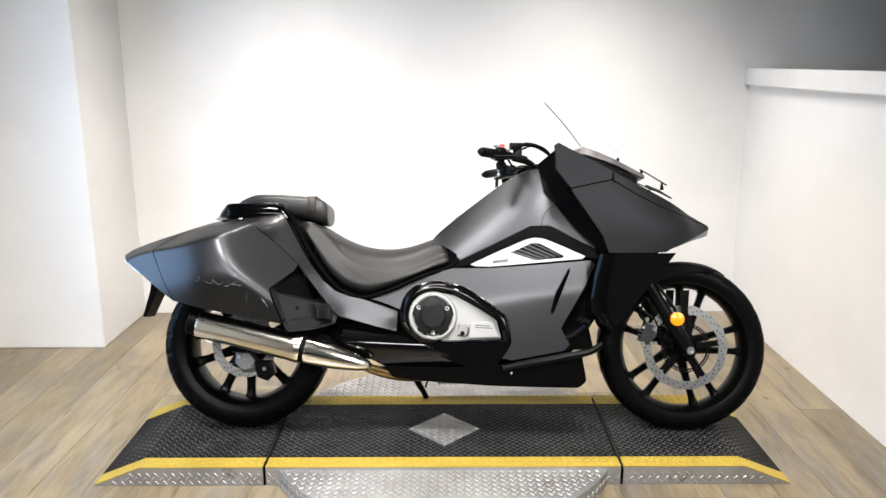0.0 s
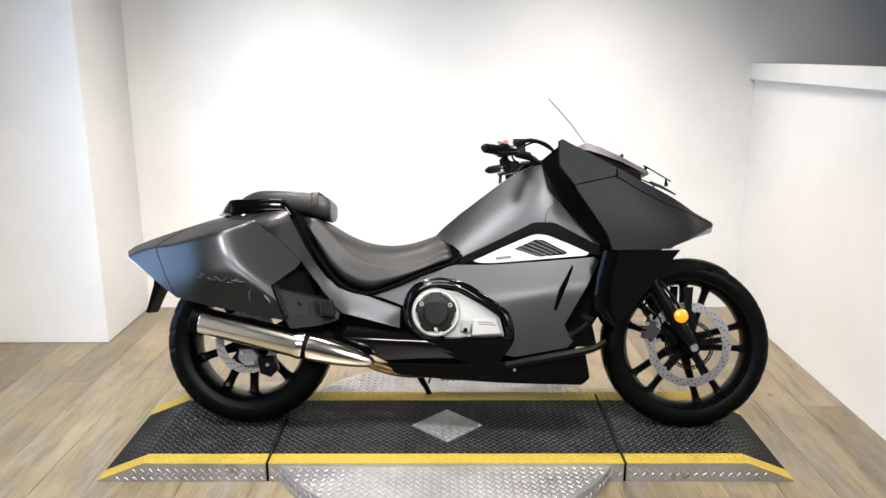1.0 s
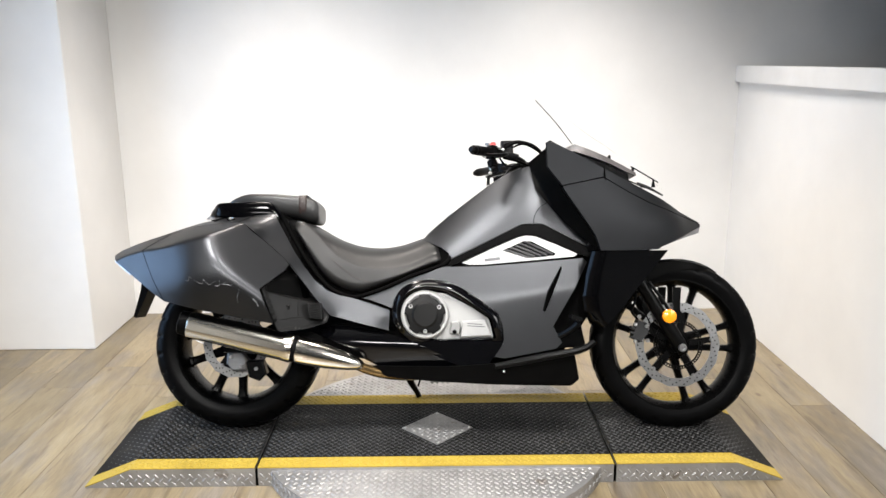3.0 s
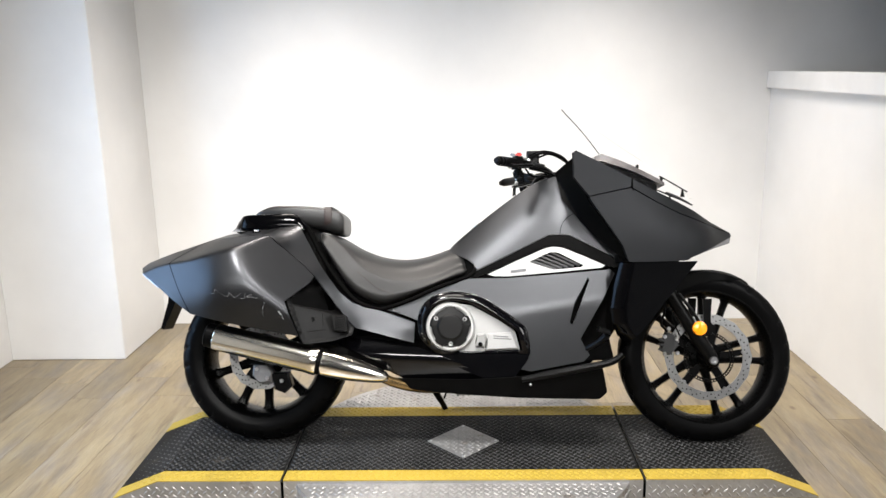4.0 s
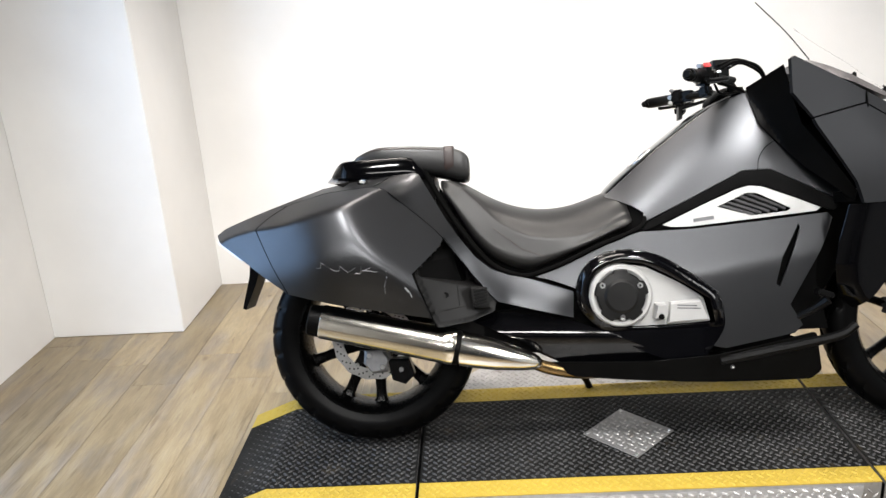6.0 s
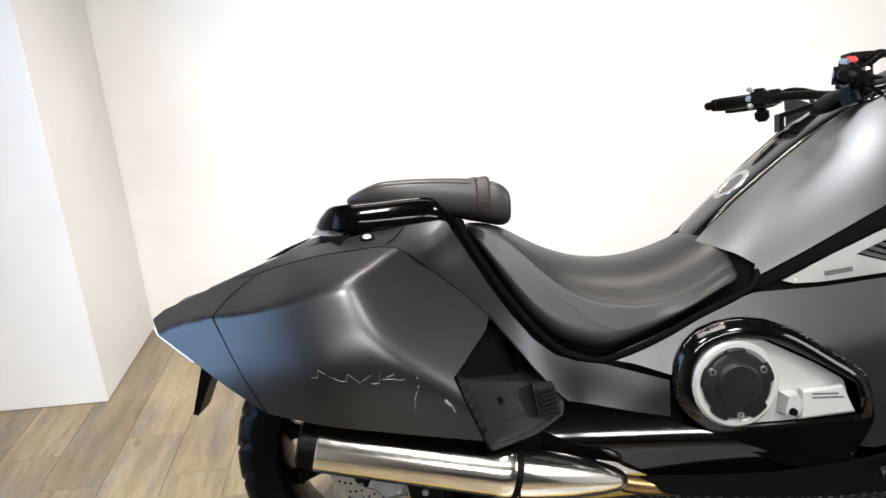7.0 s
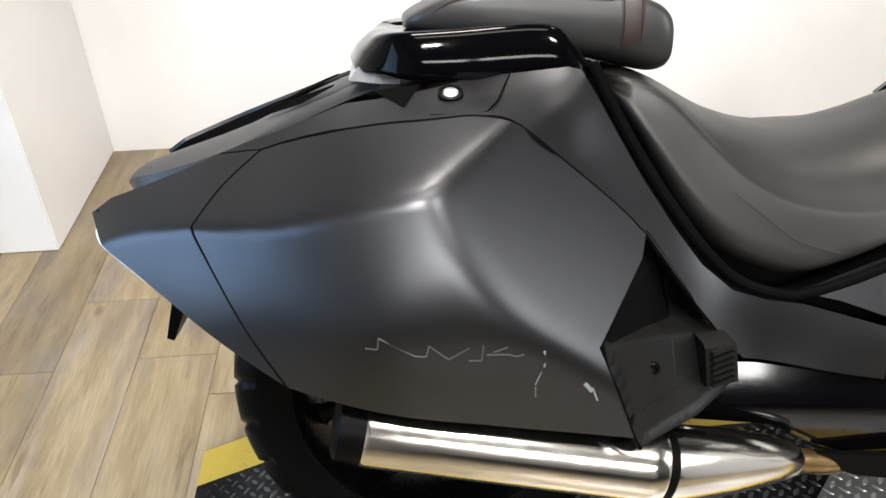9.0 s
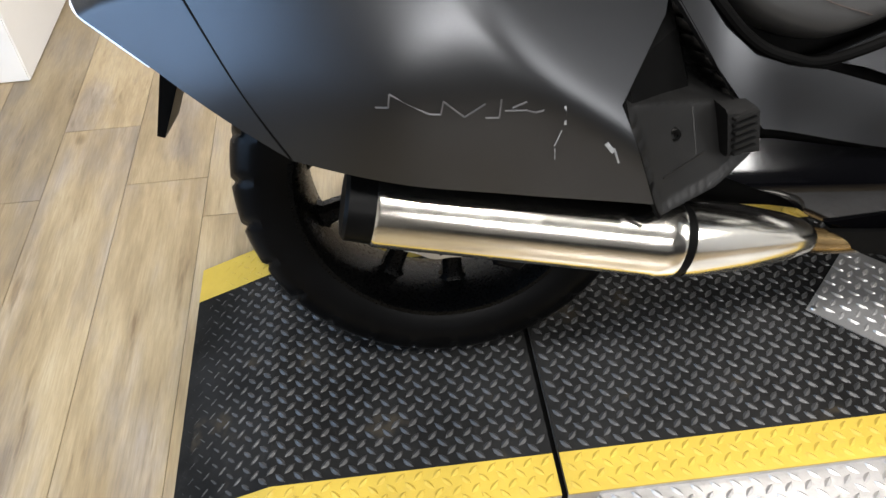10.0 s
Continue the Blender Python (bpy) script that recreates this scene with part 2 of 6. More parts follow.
    link(t, core_r.outputs["Color"], knot_k.inputs[0])
    link(t, pick.outputs["Color"], knot_k.inputs[1])
    both_k = t.nodes.new("ShaderNodeMath")
    both_k.operation = "MAXIMUM"
    link(t, knot_k.outputs["Value"], both_k.inputs[0])
    link(t, rub_k.outputs["Value"], both_k.inputs[1])
    mul3 = t.nodes.new("ShaderNodeMix")
    mul3.data_type, mul3.blend_type = "RGBA", "MULTIPLY"
    link(t, both_k.outputs["Value"], mul3.inputs["Factor"])
    link(t, mul2.outputs["Result"], mul3.inputs["A"])
    mul3.inputs["B"].default_value = (0.42, 0.33, 0.25, 1)
    link(t, mul3.outputs["Result"], tone.inputs["Color"])
    link(t, tone.outputs["Color"], b.inputs["Base Color"])
    link(t, spread(t, grain.outputs["Fac"], 0.24, 0.38).outputs["Result"], b.inputs["Roughness"])
    b.inputs["Specular IOR Level"].default_value = 0.6
    bump(t, b, grain.outputs["Fac"], 0.2, 0.0006)
    return m


wood = wood_material()


def glass_material():
    m, t, b = nodes_of("clear_screen")
    b.inputs["Base Color"].default_value = (1.0, 1.0, 1.0, 1)
    b.inputs["Roughness"].default_value = 0.02
    b.inputs["IOR"].default_value = 1.002
    b.inputs["Transmission Weight"].default_value = 1.0
    return m


glass = glass_material()


def glow_material(name, colour, strength):
    m, t, b = nodes_of(name)
    b.inputs["Base Color"].default_value = (0.8, 0.8, 0.8, 1)
    b.inputs["Emission Color"].default_value = (*colour, 1)
    b.inputs["Emission Strength"].default_value = strength
    return m


daylight = glow_material("daylight_beyond", (0.80, 0.90, 1.0), 1.0)


# ---- mesh helpers ----
def relief_normals(mesh, depth):
    """Smooth shading taken from the form itself, on the outer face of a panel."""
    h, known = 0.0015, {}
    for v in mesh.vertices:
        x, y, z = v.co
        d = depth(x, z)
        if abs(abs(y) - d) < 6e-4:
            s = -1 if y < 0 else 1
            gx, gz = (depth(x + h, z) - depth(x - h, z)) / (2 * h), (depth(x, z + h) - depth(x, z - h)) / (2 * h)
            known[v.index] = Vector((-gx, s, -gz)).normalized()
    normals = []
    for p in mesh.polygons:
        smooth = all(k in known and known[k].dot(p.normal) > 0.3 for k in p.vertices)
        normals += [known[k] if smooth else p.normal.copy() for k in p.vertices]
    mesh.normals_split_custom_set(normals)


def part(name, bm, material, parent=None, label="", angle=35.0, depth=None):
    bmesh.ops.remove_doubles(bm, verts=bm.verts, dist=1e-5)
    mesh = bpy.data.meshes.new(name)
    bm.to_mesh(mesh)
    bm.free()
    mesh.materials.append(material)
    if angle:
        mesh.shade_smooth()
        mesh.set_sharp_from_angle(angle=radians(angle))
    if depth:
        relief_normals(mesh, depth)
    ob = new(name, mesh)
    if parent is not None:
        ob.parent = parent
    if label:
        tagged(ob, label)
    return ob


def mirrored(bm):
    other = bm.copy()
    for v in other.verts:
        v.co.y = -v.co.y
    bmesh.ops.reverse_faces(other, faces=other.faces)
    return other


def both(name, bm, material, parent, label="", angle=35.0, depth=None):
    """A part and its mirror image on the other flank."""
    other = mirrored(bm)
    a = part(name, bm, material, parent, label, angle, depth)
    b = part(name, other, material, parent, label, angle, depth)
    return a, b


def soft(name, bm, material, parent, label="", levels=2):
    ob = part(name, bm, material, parent, label, 0)
    ob.data.shade_smooth()
    s = ob.modifiers.new("round", "SUBSURF")
    s.levels = s.render_levels = levels
    return ob


def box(bm, centre, size, m=None, bevel=0.0):
    made = bmesh.ops.create_cube(bm, size=1.0)["verts"]
    for v in made:
        v.co = Vector((v.co.x * size[0], v.co.y * size[1], v.co.z * size[2]))
    if bevel:
        edges = {e for v in made for e in v.link_edges}
        made = bmesh.ops.bevel(bm, geom=list(edges), offset=bevel, segments=2, affect="EDGES")["verts"]
        seen, stack = set(made), list(made)
        while stack:
            v = stack.pop()
            for e in v.link_edges:
                o = e.other_vert(v)
                if o not in seen:
                    seen.add(o)
                    stack.append(o)
        made = list(seen)
    for v in made:
        v.co = (m @ v.co if m else v.co) + Vector(centre)
    return made


def boxed(centre, size, m=None, bevel=0.0):
    bm = bmesh.new()
    box(bm, centre, size, m, bevel)
    return bm


def spline(points, steps=6):
    """A smooth line through points."""
    p = [Vector(a) for a in points]
    p = [p[0] * 2 - p[1], *p, p[-1] * 2 - p[-2]]
    out = []
    for i in range(1, len(p) - 2):
        for k in range(steps):
            s = k / steps
            a, b, c, d = p[i - 1:i + 3]
            out.append(0.5 * (2 * b + (c - a) * s + (2 * a - 5 * b + 4 * c - d) * s * s + (3 * b - a - 3 * c + d) * s ** 3))
    out.append(p[-2])
    return out


def tube(points, radius, sides=12, steps=6, bm=None, cap=True):
    """A round bar along a line; radius is a number or one for each point."""
    line = spline(points, steps) if steps > 1 else [Vector(a) for a in points]
    if isinstance(radius, (int, float)):
        radii = [radius] * len(line)
    else:
        radii = [float(np.interp(i / (len(line) - 1) * (len(radius) - 1), range(len(radius)), radius)) for i in range(len(line))]
    bm = bm or bmesh.new()
    rings, side = [], None
    for i, c in enumerate(line):
        d = (line[min(i + 1, len(line) - 1)] - line[max(i - 1, 0)]).normalized()
        if side is None:
            side = d.orthogonal().normalized()
        side = (side - d * side.dot(d)).normalized()
        up = d.cross(side)
        rings.append([bm.verts.new(c + radii[i] * (side * math.cos(a) + up * math.sin(a))) for a in (2 * math.pi * k / sides for k in range(sides))])
    for r, s in zip(rings, rings[1:]):
        for k in range(sides):
            bm.faces.new((r[k], r[(k + 1) % sides], s[(k + 1) % sides], s[k]))
    if cap:
        bm.faces.new(rings[0][::-1])
        bm.faces.new(rings[-1])
    return bm


def lathe(profile, centre, segs=64, bm=None, closed=False, shape=None):
    """Turns a profile of (radius, y) about an axis along y."""
    bm = bm or bmesh.new()
    rings = []
    for k in range(segs):
        a = 2 * math.pi * k / segs
        ring = []
        for r, y in profile:
            rr = shape(r, y, a) if shape else r
            ring.append(bm.verts.new(Vector(centre) + Vector((rr * math.cos(a), y, rr * math.sin(a)))))
        rings.append(ring)
    n = len(profile)
    for k in range(segs):
        r, s = rings[k], rings[(k + 1) % segs]
        for j in range(n if closed else n - 1):
            bm.faces.new((r[j], r[(j + 1) % n], s[(j + 1) % n], s[j]))
    bmesh.ops.recalc_face_normals(bm, faces=bm.faces)
    return bm


def loft(rings, cap=True):
    """A skin over closed rings of points."""
    bm = bmesh.new()
    made = [[bm.verts.new(p) for p in r] for r in rings]
    n = len(rings[0])
    for r, s in zip(made, made[1:]):
        for k in range(n):
            bm.faces.new((r[k], r[(k + 1) % n], s[(k + 1) % n], s[k]))
    if cap:
        bm.faces.new(made[0][::-1])
        bm.faces.new(made[-1])
    bmesh.ops.recalc_face_normals(bm, faces=bm.faces)
    return bm


def rounded(poly, r=0.01, n=4):
    """A polygon with its corners rounded."""
    out = []
    for i, p in enumerate(poly):
        p, a, b = Vector(p), Vector(poly[i - 1]), Vector(poly[(i + 1) % len(poly)])
        ra, rb = min(r, (a - p).length * 0.45), min(r, (b - p).length * 0.45)
        s, e = p + (a - p).normalized() * ra, p + (b - p).normalized() * rb
        for k in range(n + 1):
            u = k / n
            out.append((1 - u) ** 2 * s + 2 * u * (1 - u) * p + u * u * e)
    return out


def shrunk(poly, g):
    """A polygon drawn in by g."""
    p = [Vector(a) for a in poly]
    area = sum(p[i - 1].x * p[i].y - p[i].x * p[i - 1].y for i in range(len(p)))
    sign = 1 if area > 0 else -1
    out = []
    for i in range(len(p)):
        d1, d2 = (p[i] - p[i - 1]).normalized(), (p[(i + 1) % len(p)] - p[i]).normalized()
        n1, n2 = Vector((-d1.y, d1.x)) * sign, Vector((-d2.y, d2.x)) * sign
        b = n1 + n2
        b = b / max(0.35, b.dot(n1)) if b.length > 1e-6 else n1
        out.append(p[i] + b * g)
    return out


def thin_plate(points):
    """A smooth height over (x, z) through a few (x, z, height)."""
    q = np.array(points, float)
    n = len(q)
    d2 = ((q[:, None, :2] - q[None, :, :2]) ** 2).sum(2)
    k = np.where(d2 > 0, 0.5 * d2 * np.log(d2 + 1e-12), 0) + np.eye(n) * 1e-5
    a = np.zeros((n + 3, n + 3))
    a[:n, :n], a[:n, n], a[:n, n + 1:], a[n, :n], a[n + 1:, :n] = k, 1, q[:, :2], 1, q[:, :2].T
    w = np.linalg.solve(a, np.concatenate([q[:, 2], np.zeros(3)]))

    def height(x, z):
        e = (q[:, 0] - x) ** 2 + (q[:, 1] - z) ** 2
        return float((w[:n] * np.where(e > 0, 0.5 * e * np.log(e + 1e-12), 0)).sum() + w[n] + w[n + 1] * x + w[n + 2] * z)
    return height


def flat_plane(points):
    """The plane nearest to a few (x, z, height)."""
    q = np.array(points, float)
    w = np.linalg.lstsq(np.c_[np.ones(len(q)), q[:, :2]], q[:, 2], rcond=None)[0]
    return lambda x, z: float(w[0] + w[1] * x + w[2] * z)


def soft_min(*values, k=0.006):
    m = min(values)
    return m - k * math.log(sum(math.exp(-(v - m) / k) for v in values))


def sheet(outline, depth, thick=0.004, cut=0.02, gap=0.0, round_r=0.0, hole=None):
    """A panel of the right flank: an outline in (x, z), pushed out by depth(x, z) towards -y, with thickness."""
    poly = rounded(outline, round_r) if round_r else [Vector(p) for p in outline]
    if gap:
        poly = shrunk(poly, gap)
    bm = bmesh.new()

    def ring(pts):
        vs = [bm.verts.new((p.x, 0, p.y)) for p in pts]
        return vs, [bm.edges.new((vs[i - 1], vs[i])) for i in range(len(vs))]
    vs, es = ring(poly)
    if hole:
        _, more = ring([Vector(p) for p in hole])
        bmesh.ops.triangle_fill(bm, edges=es + more, use_beauty=True)
    else:
        whole = bm.faces.new(vs)
        whole.normal_update()
        bmesh.ops.triangulate(bm, faces=[whole])
    xs, zs = [p.x for p in poly], [p.y for p in poly]
    for lo, hi, nrm in ((min(xs), max(xs), (1, 0, 0)), (min(zs), max(zs), (0, 0, 1))):
        k = math.ceil(lo / cut) * cut
        while k < hi:
            bmesh.ops.bisect_plane(bm, geom=bm.verts[:] + bm.edges[:] + bm.faces[:], plane_co=Vector(nrm) * k, plane_no=nrm, dist=1e-6)
            k += cut
    for v in bm.verts:
        v.co.y = -depth(v.co.x, v.co.z)
    bmesh.ops.remove_doubles(bm, verts=bm.verts, dist=2e-4)
    bmesh.ops.dissolve_degenerate(bm, edges=bm.edges, dist=1e-5)
    for f in bm.faces:
        f.normal_update()
        if f.normal.y > 0:
            f.normal_flip()
    if thick:
        bm.normal_update()
        back = {}
        faces = list(bm.faces)
        rim = [e for e in bm.edges if len(e.link_faces) == 1]
        for v in list(bm.verts):
            n = v.normal if v.normal.length > 0.1 else Vector((0, -1, 0))
            back[v] = bm.verts.new(v.co - n * thick)
        for f in faces:
            bm.faces.new([back[v] for v in reversed(f.verts)])
        for e in rim:
            a, b = e.verts
            f = e.link_faces[0]
            vs = list(f.verts)
            if vs[(vs.index(a) + 1) % len(vs)] != b:
                a, b = b, a
            bm.faces.new((b, a, back[a], back[b]))
    return bm


def bar_between(bm, a, b, width, height, normal):
    """A straight flat bar from a to b."""
    a, b, n = Vector(a), Vector(b), Vector(normal).normalized()
    d = b - a
    s = d.normalized().cross(n).normalized() * (width / 2)
    pts = [a - s, a + s, b + s, b - s]
    lo = [bm.verts.new(p) for p in pts]
    hi = [bm.verts.new(p + n * height) for p in pts]
    bm.faces.new(lo[::-1])
    bm.faces.new(hi)
    for i in range(4):
        bm.faces.new((lo[i], lo[(i + 1) % 4], hi[(i + 1) % 4], hi[i]))


def screw(centre, r=0.006, depth=0.004):
    """A round screw head that faces -y, with a socket."""
    c = Vector(centre)
    return lathe([(0.0002, -depth * 0.4), (r * 0.45, -depth * 0.4), (r * 0.5, -depth), (r * 0.85, -depth), (r, -depth * 0.6), (r, 0.002)], c, 14)


# ---- the room ----
X0, X1, Y0, Y1, TOP = -1.577, 2.43, -5.6, 1.642, 2.9
X2, HALF_Y, HALF_Z = 4.6, -0.32, 1.301  # the next bay, behind a half-height partition


def structure(name, bm, material, label, category):
    return tagged(part(name, bm, material, None, "", 30), label, category, kind="structure")


structure("wall_north", boxed(((X0 + X2) / 2, Y1 + 0.06, TOP / 2), (X2 - X0 + 0.24, 0.12, TOP + 0.01)), wall_paint, "plain white painted wall behind the motorcycle", "wall")
# opening in the unseen side wall, made up for the added light
WY0, WY1, WZ0, WZ1 = -1.5, -0.5, 1.10, 2.10
bm = bmesh.new()
box(bm, (X1 + 0.06, (WY0 - 0.3 + WY0) / 2, TOP / 2), (0.12, 0.3, TOP + 0.01))
box(bm, (X1 + 0.06, (WY1 + HALF_Y) / 2, TOP / 2), (0.12, HALF_Y - WY1, TOP + 0.01))
box(bm, (X1 + 0.06, (WY0 + WY1) / 2, WZ0 / 2), (0.12, WY1 - WY0, WZ0 + 0.005))
box(bm, (X1 + 0.06, (WY0 + WY1) / 2, (WZ1 + TOP) / 2), (0.12, WY1 - WY0, TOP - WZ1))
structure("wall_east", bm, wall_paint, "plain white side wall, unseen, open for the added side light", "wall")
structure("wall_partition", boxed((X1 + 0.06, (HALF_Y + Y1) / 2, HALF_Z / 2), (0.12, Y1 - HALF_Y, HALF_Z)), lit_wall_paint, "white painted half-height partition wall with a capping board", "wall")
structure("wall_bay_east", boxed((X2 + 0.06, (HALF_Y + Y1) / 2, TOP / 2), (0.12, Y1 - HALF_Y, TOP + 0.01)), wall_paint, "white painted end wall of the next bay", "wall")
structure("wall_bay_south", boxed(((X1 + 0.12 + X2) / 2, HALF_Y - 0.06, TOP / 2), (X2 - X1 - 0.12, 0.12, TOP + 0.01)), wall_paint, "white painted side wall of the next bay", "wall")
# unseen stretch, made dark to dim what the bike panels reflect
structure("wall_east_dark", boxed((X1 + 0.06, (Y0 + WY0 - 0.3) / 2, TOP / 2), (0.12, WY0 - 0.3 - Y0, TOP + 0.01)), dark_unseen_paint, "unseen far stretch of the side wall, dark for reflections", "wall")
# added glowing panel behind that opening, not a known window
structure("window_backdrop", boxed((X1 + 0.14, (WY0 + WY1) / 2, (WZ0 + WZ1) / 2), (0.02, WY1 - WY0 + 0.1, WZ1 - WZ0 + 0.2)), daylight, "bright panel behind the added side light", "backdrop")
# unseen far wall, split dark and white to shape the reflections
structure("wall_south", boxed(((X0 + X1) / 2, Y0 - 0.06, 0.40), (X1 - X0 + 0.24, 0.12, 0.81)), dark_unseen_paint, "unseen far wall, lower part dark to shape reflections", "wall")
structure("wall_south_upper", boxed(((X0 + X1) / 2, Y0 - 0.06, (0.805 + TOP) / 2), (X1 - X0 + 0.24, 0.12, TOP - 0.805)), wall_paint, "unseen far wall, upper part white to shape reflections", "wall")
structure("ceiling", boxed(((X0 + X1) / 2, (Y0 + Y1) / 2, TOP + 0.05), (X1 - X0 + 0.24, Y1 - Y0 + 0.24, 0.1)), ceiling_paint, "dark painted ceiling", "ceiling")
structure("ceiling_bay", boxed(((X1 + 0.12 + X2 + 0.12) / 2, (HALF_Y - 0.12 + Y1 + 0.12) / 2, TOP + 0.05), (X2 - X1, Y1 - HALF_Y + 0.24, 0.1)), ceiling_paint, "dark painted ceiling of the next bay", "ceiling")
structure("floor_bay", boxed(((X1 + 0.12 + X2 + 0.12) / 2, (HALF_Y - 0.12 + Y1 + 0.12) / 2, -0.06), (X2 - X1, Y1 - HALF_Y + 0.24, 0.1)), wood, "wood-look floor of the next bay", "floor")

# the wall with the gate: four pieces round the opening
GY0, GY1, GZ0, GZ1 = -0.98, 0.27, 0.13, 2.05
bm = bmesh.new()
box(bm, (X0 - 0.06, (Y0 + GY0) / 2, TOP / 2), (0.12, GY0 - Y0, TOP + 0.01))
box(bm, (X0 - 0.06, (GY1 + Y1) / 2, TOP / 2), (0.12, Y1 - GY1, TOP + 0.01))
box(bm, (X0 - 0.06, (GY0 + GY1) / 2, GZ0 / 2), (0.12, GY1 - GY0, GZ0 + 0.005))
box(bm, (X0 - 0.06, (GY0 + GY1) / 2, (GZ1 + TOP) / 2), (0.12, GY1 - GY0, TOP - GZ1))
structure("wall_west", bm, wall_paint, "white painted wall with a meshed gate opening", "wall")
structure("pillar", boxed(((X0 - 0.987) / 2, (1.062 + Y1) / 2, TOP / 2), (-0.987 - X0, Y1 - 1.062, TOP), bevel=0.004), wall_paint, "white boxed-out pillar in the corner of the room", "pillar")
structure("trim", boxed((X1 + 0.0475, (HALF_Y + Y1) / 2, HALF_Z + 0.044), (0.145, Y1 - HALF_Y - 0.004, 0.088), bevel=0.003), trim_paint, "white painted board capping the half-height partition", "trim")
structure("backdrop", boxed((X0 - 0.16, (GY0 + GY1) / 2, (GZ0 + GZ1) / 2), (0.02, GY1 - GY0 + 0.3, GZ1 - GZ0 + 0.3)), daylight, "bright white daylight behind the mesh gate", "backdrop")

gate = tagged(new("mesh_gate"), "dark worn steel frame gate filled with fine wire mesh", "gate")
gate.location = (X0, 0, GZ0)


def gate_bar(cy, cz, sy, sz):
    bm = boxed((0.018, cy, cz - GZ0), (0.04, sy, sz), bevel=0.004)
    part("frame_bar", bm, gate_steel, gate)


gate_bar(0.283, 1.10, 0.084, 2.04)
gate_bar(-0.99, 1.10, 0.084, 2.04)
gate_bar(-0.354, 0.117, 1.186, 0.076)
gate_bar(-0.354, 2.08, 1.186, 0.076)
for by, bz in ((0.30, 0.12), (0.30, 0.62), (0.30, 1.12), (0.30, 1.62), (0.0, 0.12), (-0.4, 0.12)):
    part("bolt", lathe([(0.0001, -0.006), (0.006, -0.005), (0.009, 0.0), (0.009, 0.004)], (0, 0, 0), 12), steel, gate).matrix_local = pose(0.039, by, bz - GZ0, 0, 0, 90)
bm = bmesh.new()
gh, gw, pitch = GZ1 - GZ0, GY1 - GY0, 0.019
slope = 0.62
k = -gh / slope
while k < gw + gh / slope:
    for d in (1, -1):
        # a wire y = k + d * z * slope, cut to the opening
        a, b = (k, 0.0), (k + gh * slope, gh)
        za = max(0.0, -k / slope) if k < 0 else 0.0
        zb = min(gh, (gw - k) / slope)
        if zb > za + 0.01:
            ya, yb = k + za * slope, k + zb * slope
            if d < 0:
                ya, yb = gw - ya, gw - yb
            bar_between(bm, (0.008 + 0.0012 * d, GY0 + ya, za), (0.008 + 0.0012 * d, GY0 + yb, zb), 0.0018, 0.0012, (1, 0, 0))
    k += pitch
part("wire_mesh", bm, wire_steel, gate, "fine diamond wire mesh", 0)


# ---- the tread-plate ramp ----
DECK, HALF = 0.068, 0.295
SEAM_L, SEAM_R, CREST_L, CREST_R, END_L, END_R = 0.128, 1.366, -0.302, 1.79, -0.464, 1.953


def lug_field(bm, us, vs, place, pitch=0.0195, length=0.0225, width=0.0086, height=0.0028, inside=None):
    """Raised treads, turned alternately, on the patch us x vs; place(u, v, h) puts them into the world."""
    q = pitch / math.sqrt(2)
    nu, nv = max(1, round((us[1] - us[0]) / q)), max(1, round((vs[1] - vs[0]) / q))
    for i in range(nu):
        for j in range(nv):
            if (i + j) % 2:
                continue
            u, v = us[0] + (i + 0.5) * (us[1] - us[0]) / nu, vs[0] + (j + 0.5) * (vs[1] - vs[0]) / nv
            if inside and not inside(u, v):
                continue
            a = radians(45 if j % 2 else -45)
            du, dv = math.cos(a), math.sin(a)
            pts = []
            for along, across, h in ((-0.5, 0, 0), (-0.15, -0.5, 0), (0.15, -0.5, 0), (0.5, 0, 0), (0.15, 0.5, 0), (-0.15, 0.5, 0), (-0.26, 0, 1), (0.26, 0, 1)):
                x, y = along * length, across * width
                pts.append(bm.verts.new(place(u + x * du - y * dv, v + x * dv + y * du, h * height)))
            a0, b0, c0, d0, e0, f0, g0, h0 = pts
            for f in ((a0, b0, g0), (b0, c0, h0, g0), (c0, d0, h0), (d0, e0, h0), (e0, f0, g0, h0), (f0, a0, g0)):
                bm.faces.new(f)


def deck_height(x):
    if x < CREST_L:
        return max(0.003, DECK * (x - END_L) / (CREST_L - END_L))
    if x > CREST_R:
        return max(0.003, DECK * (END_R - x) / (END_R - CREST_R))
    return DECK


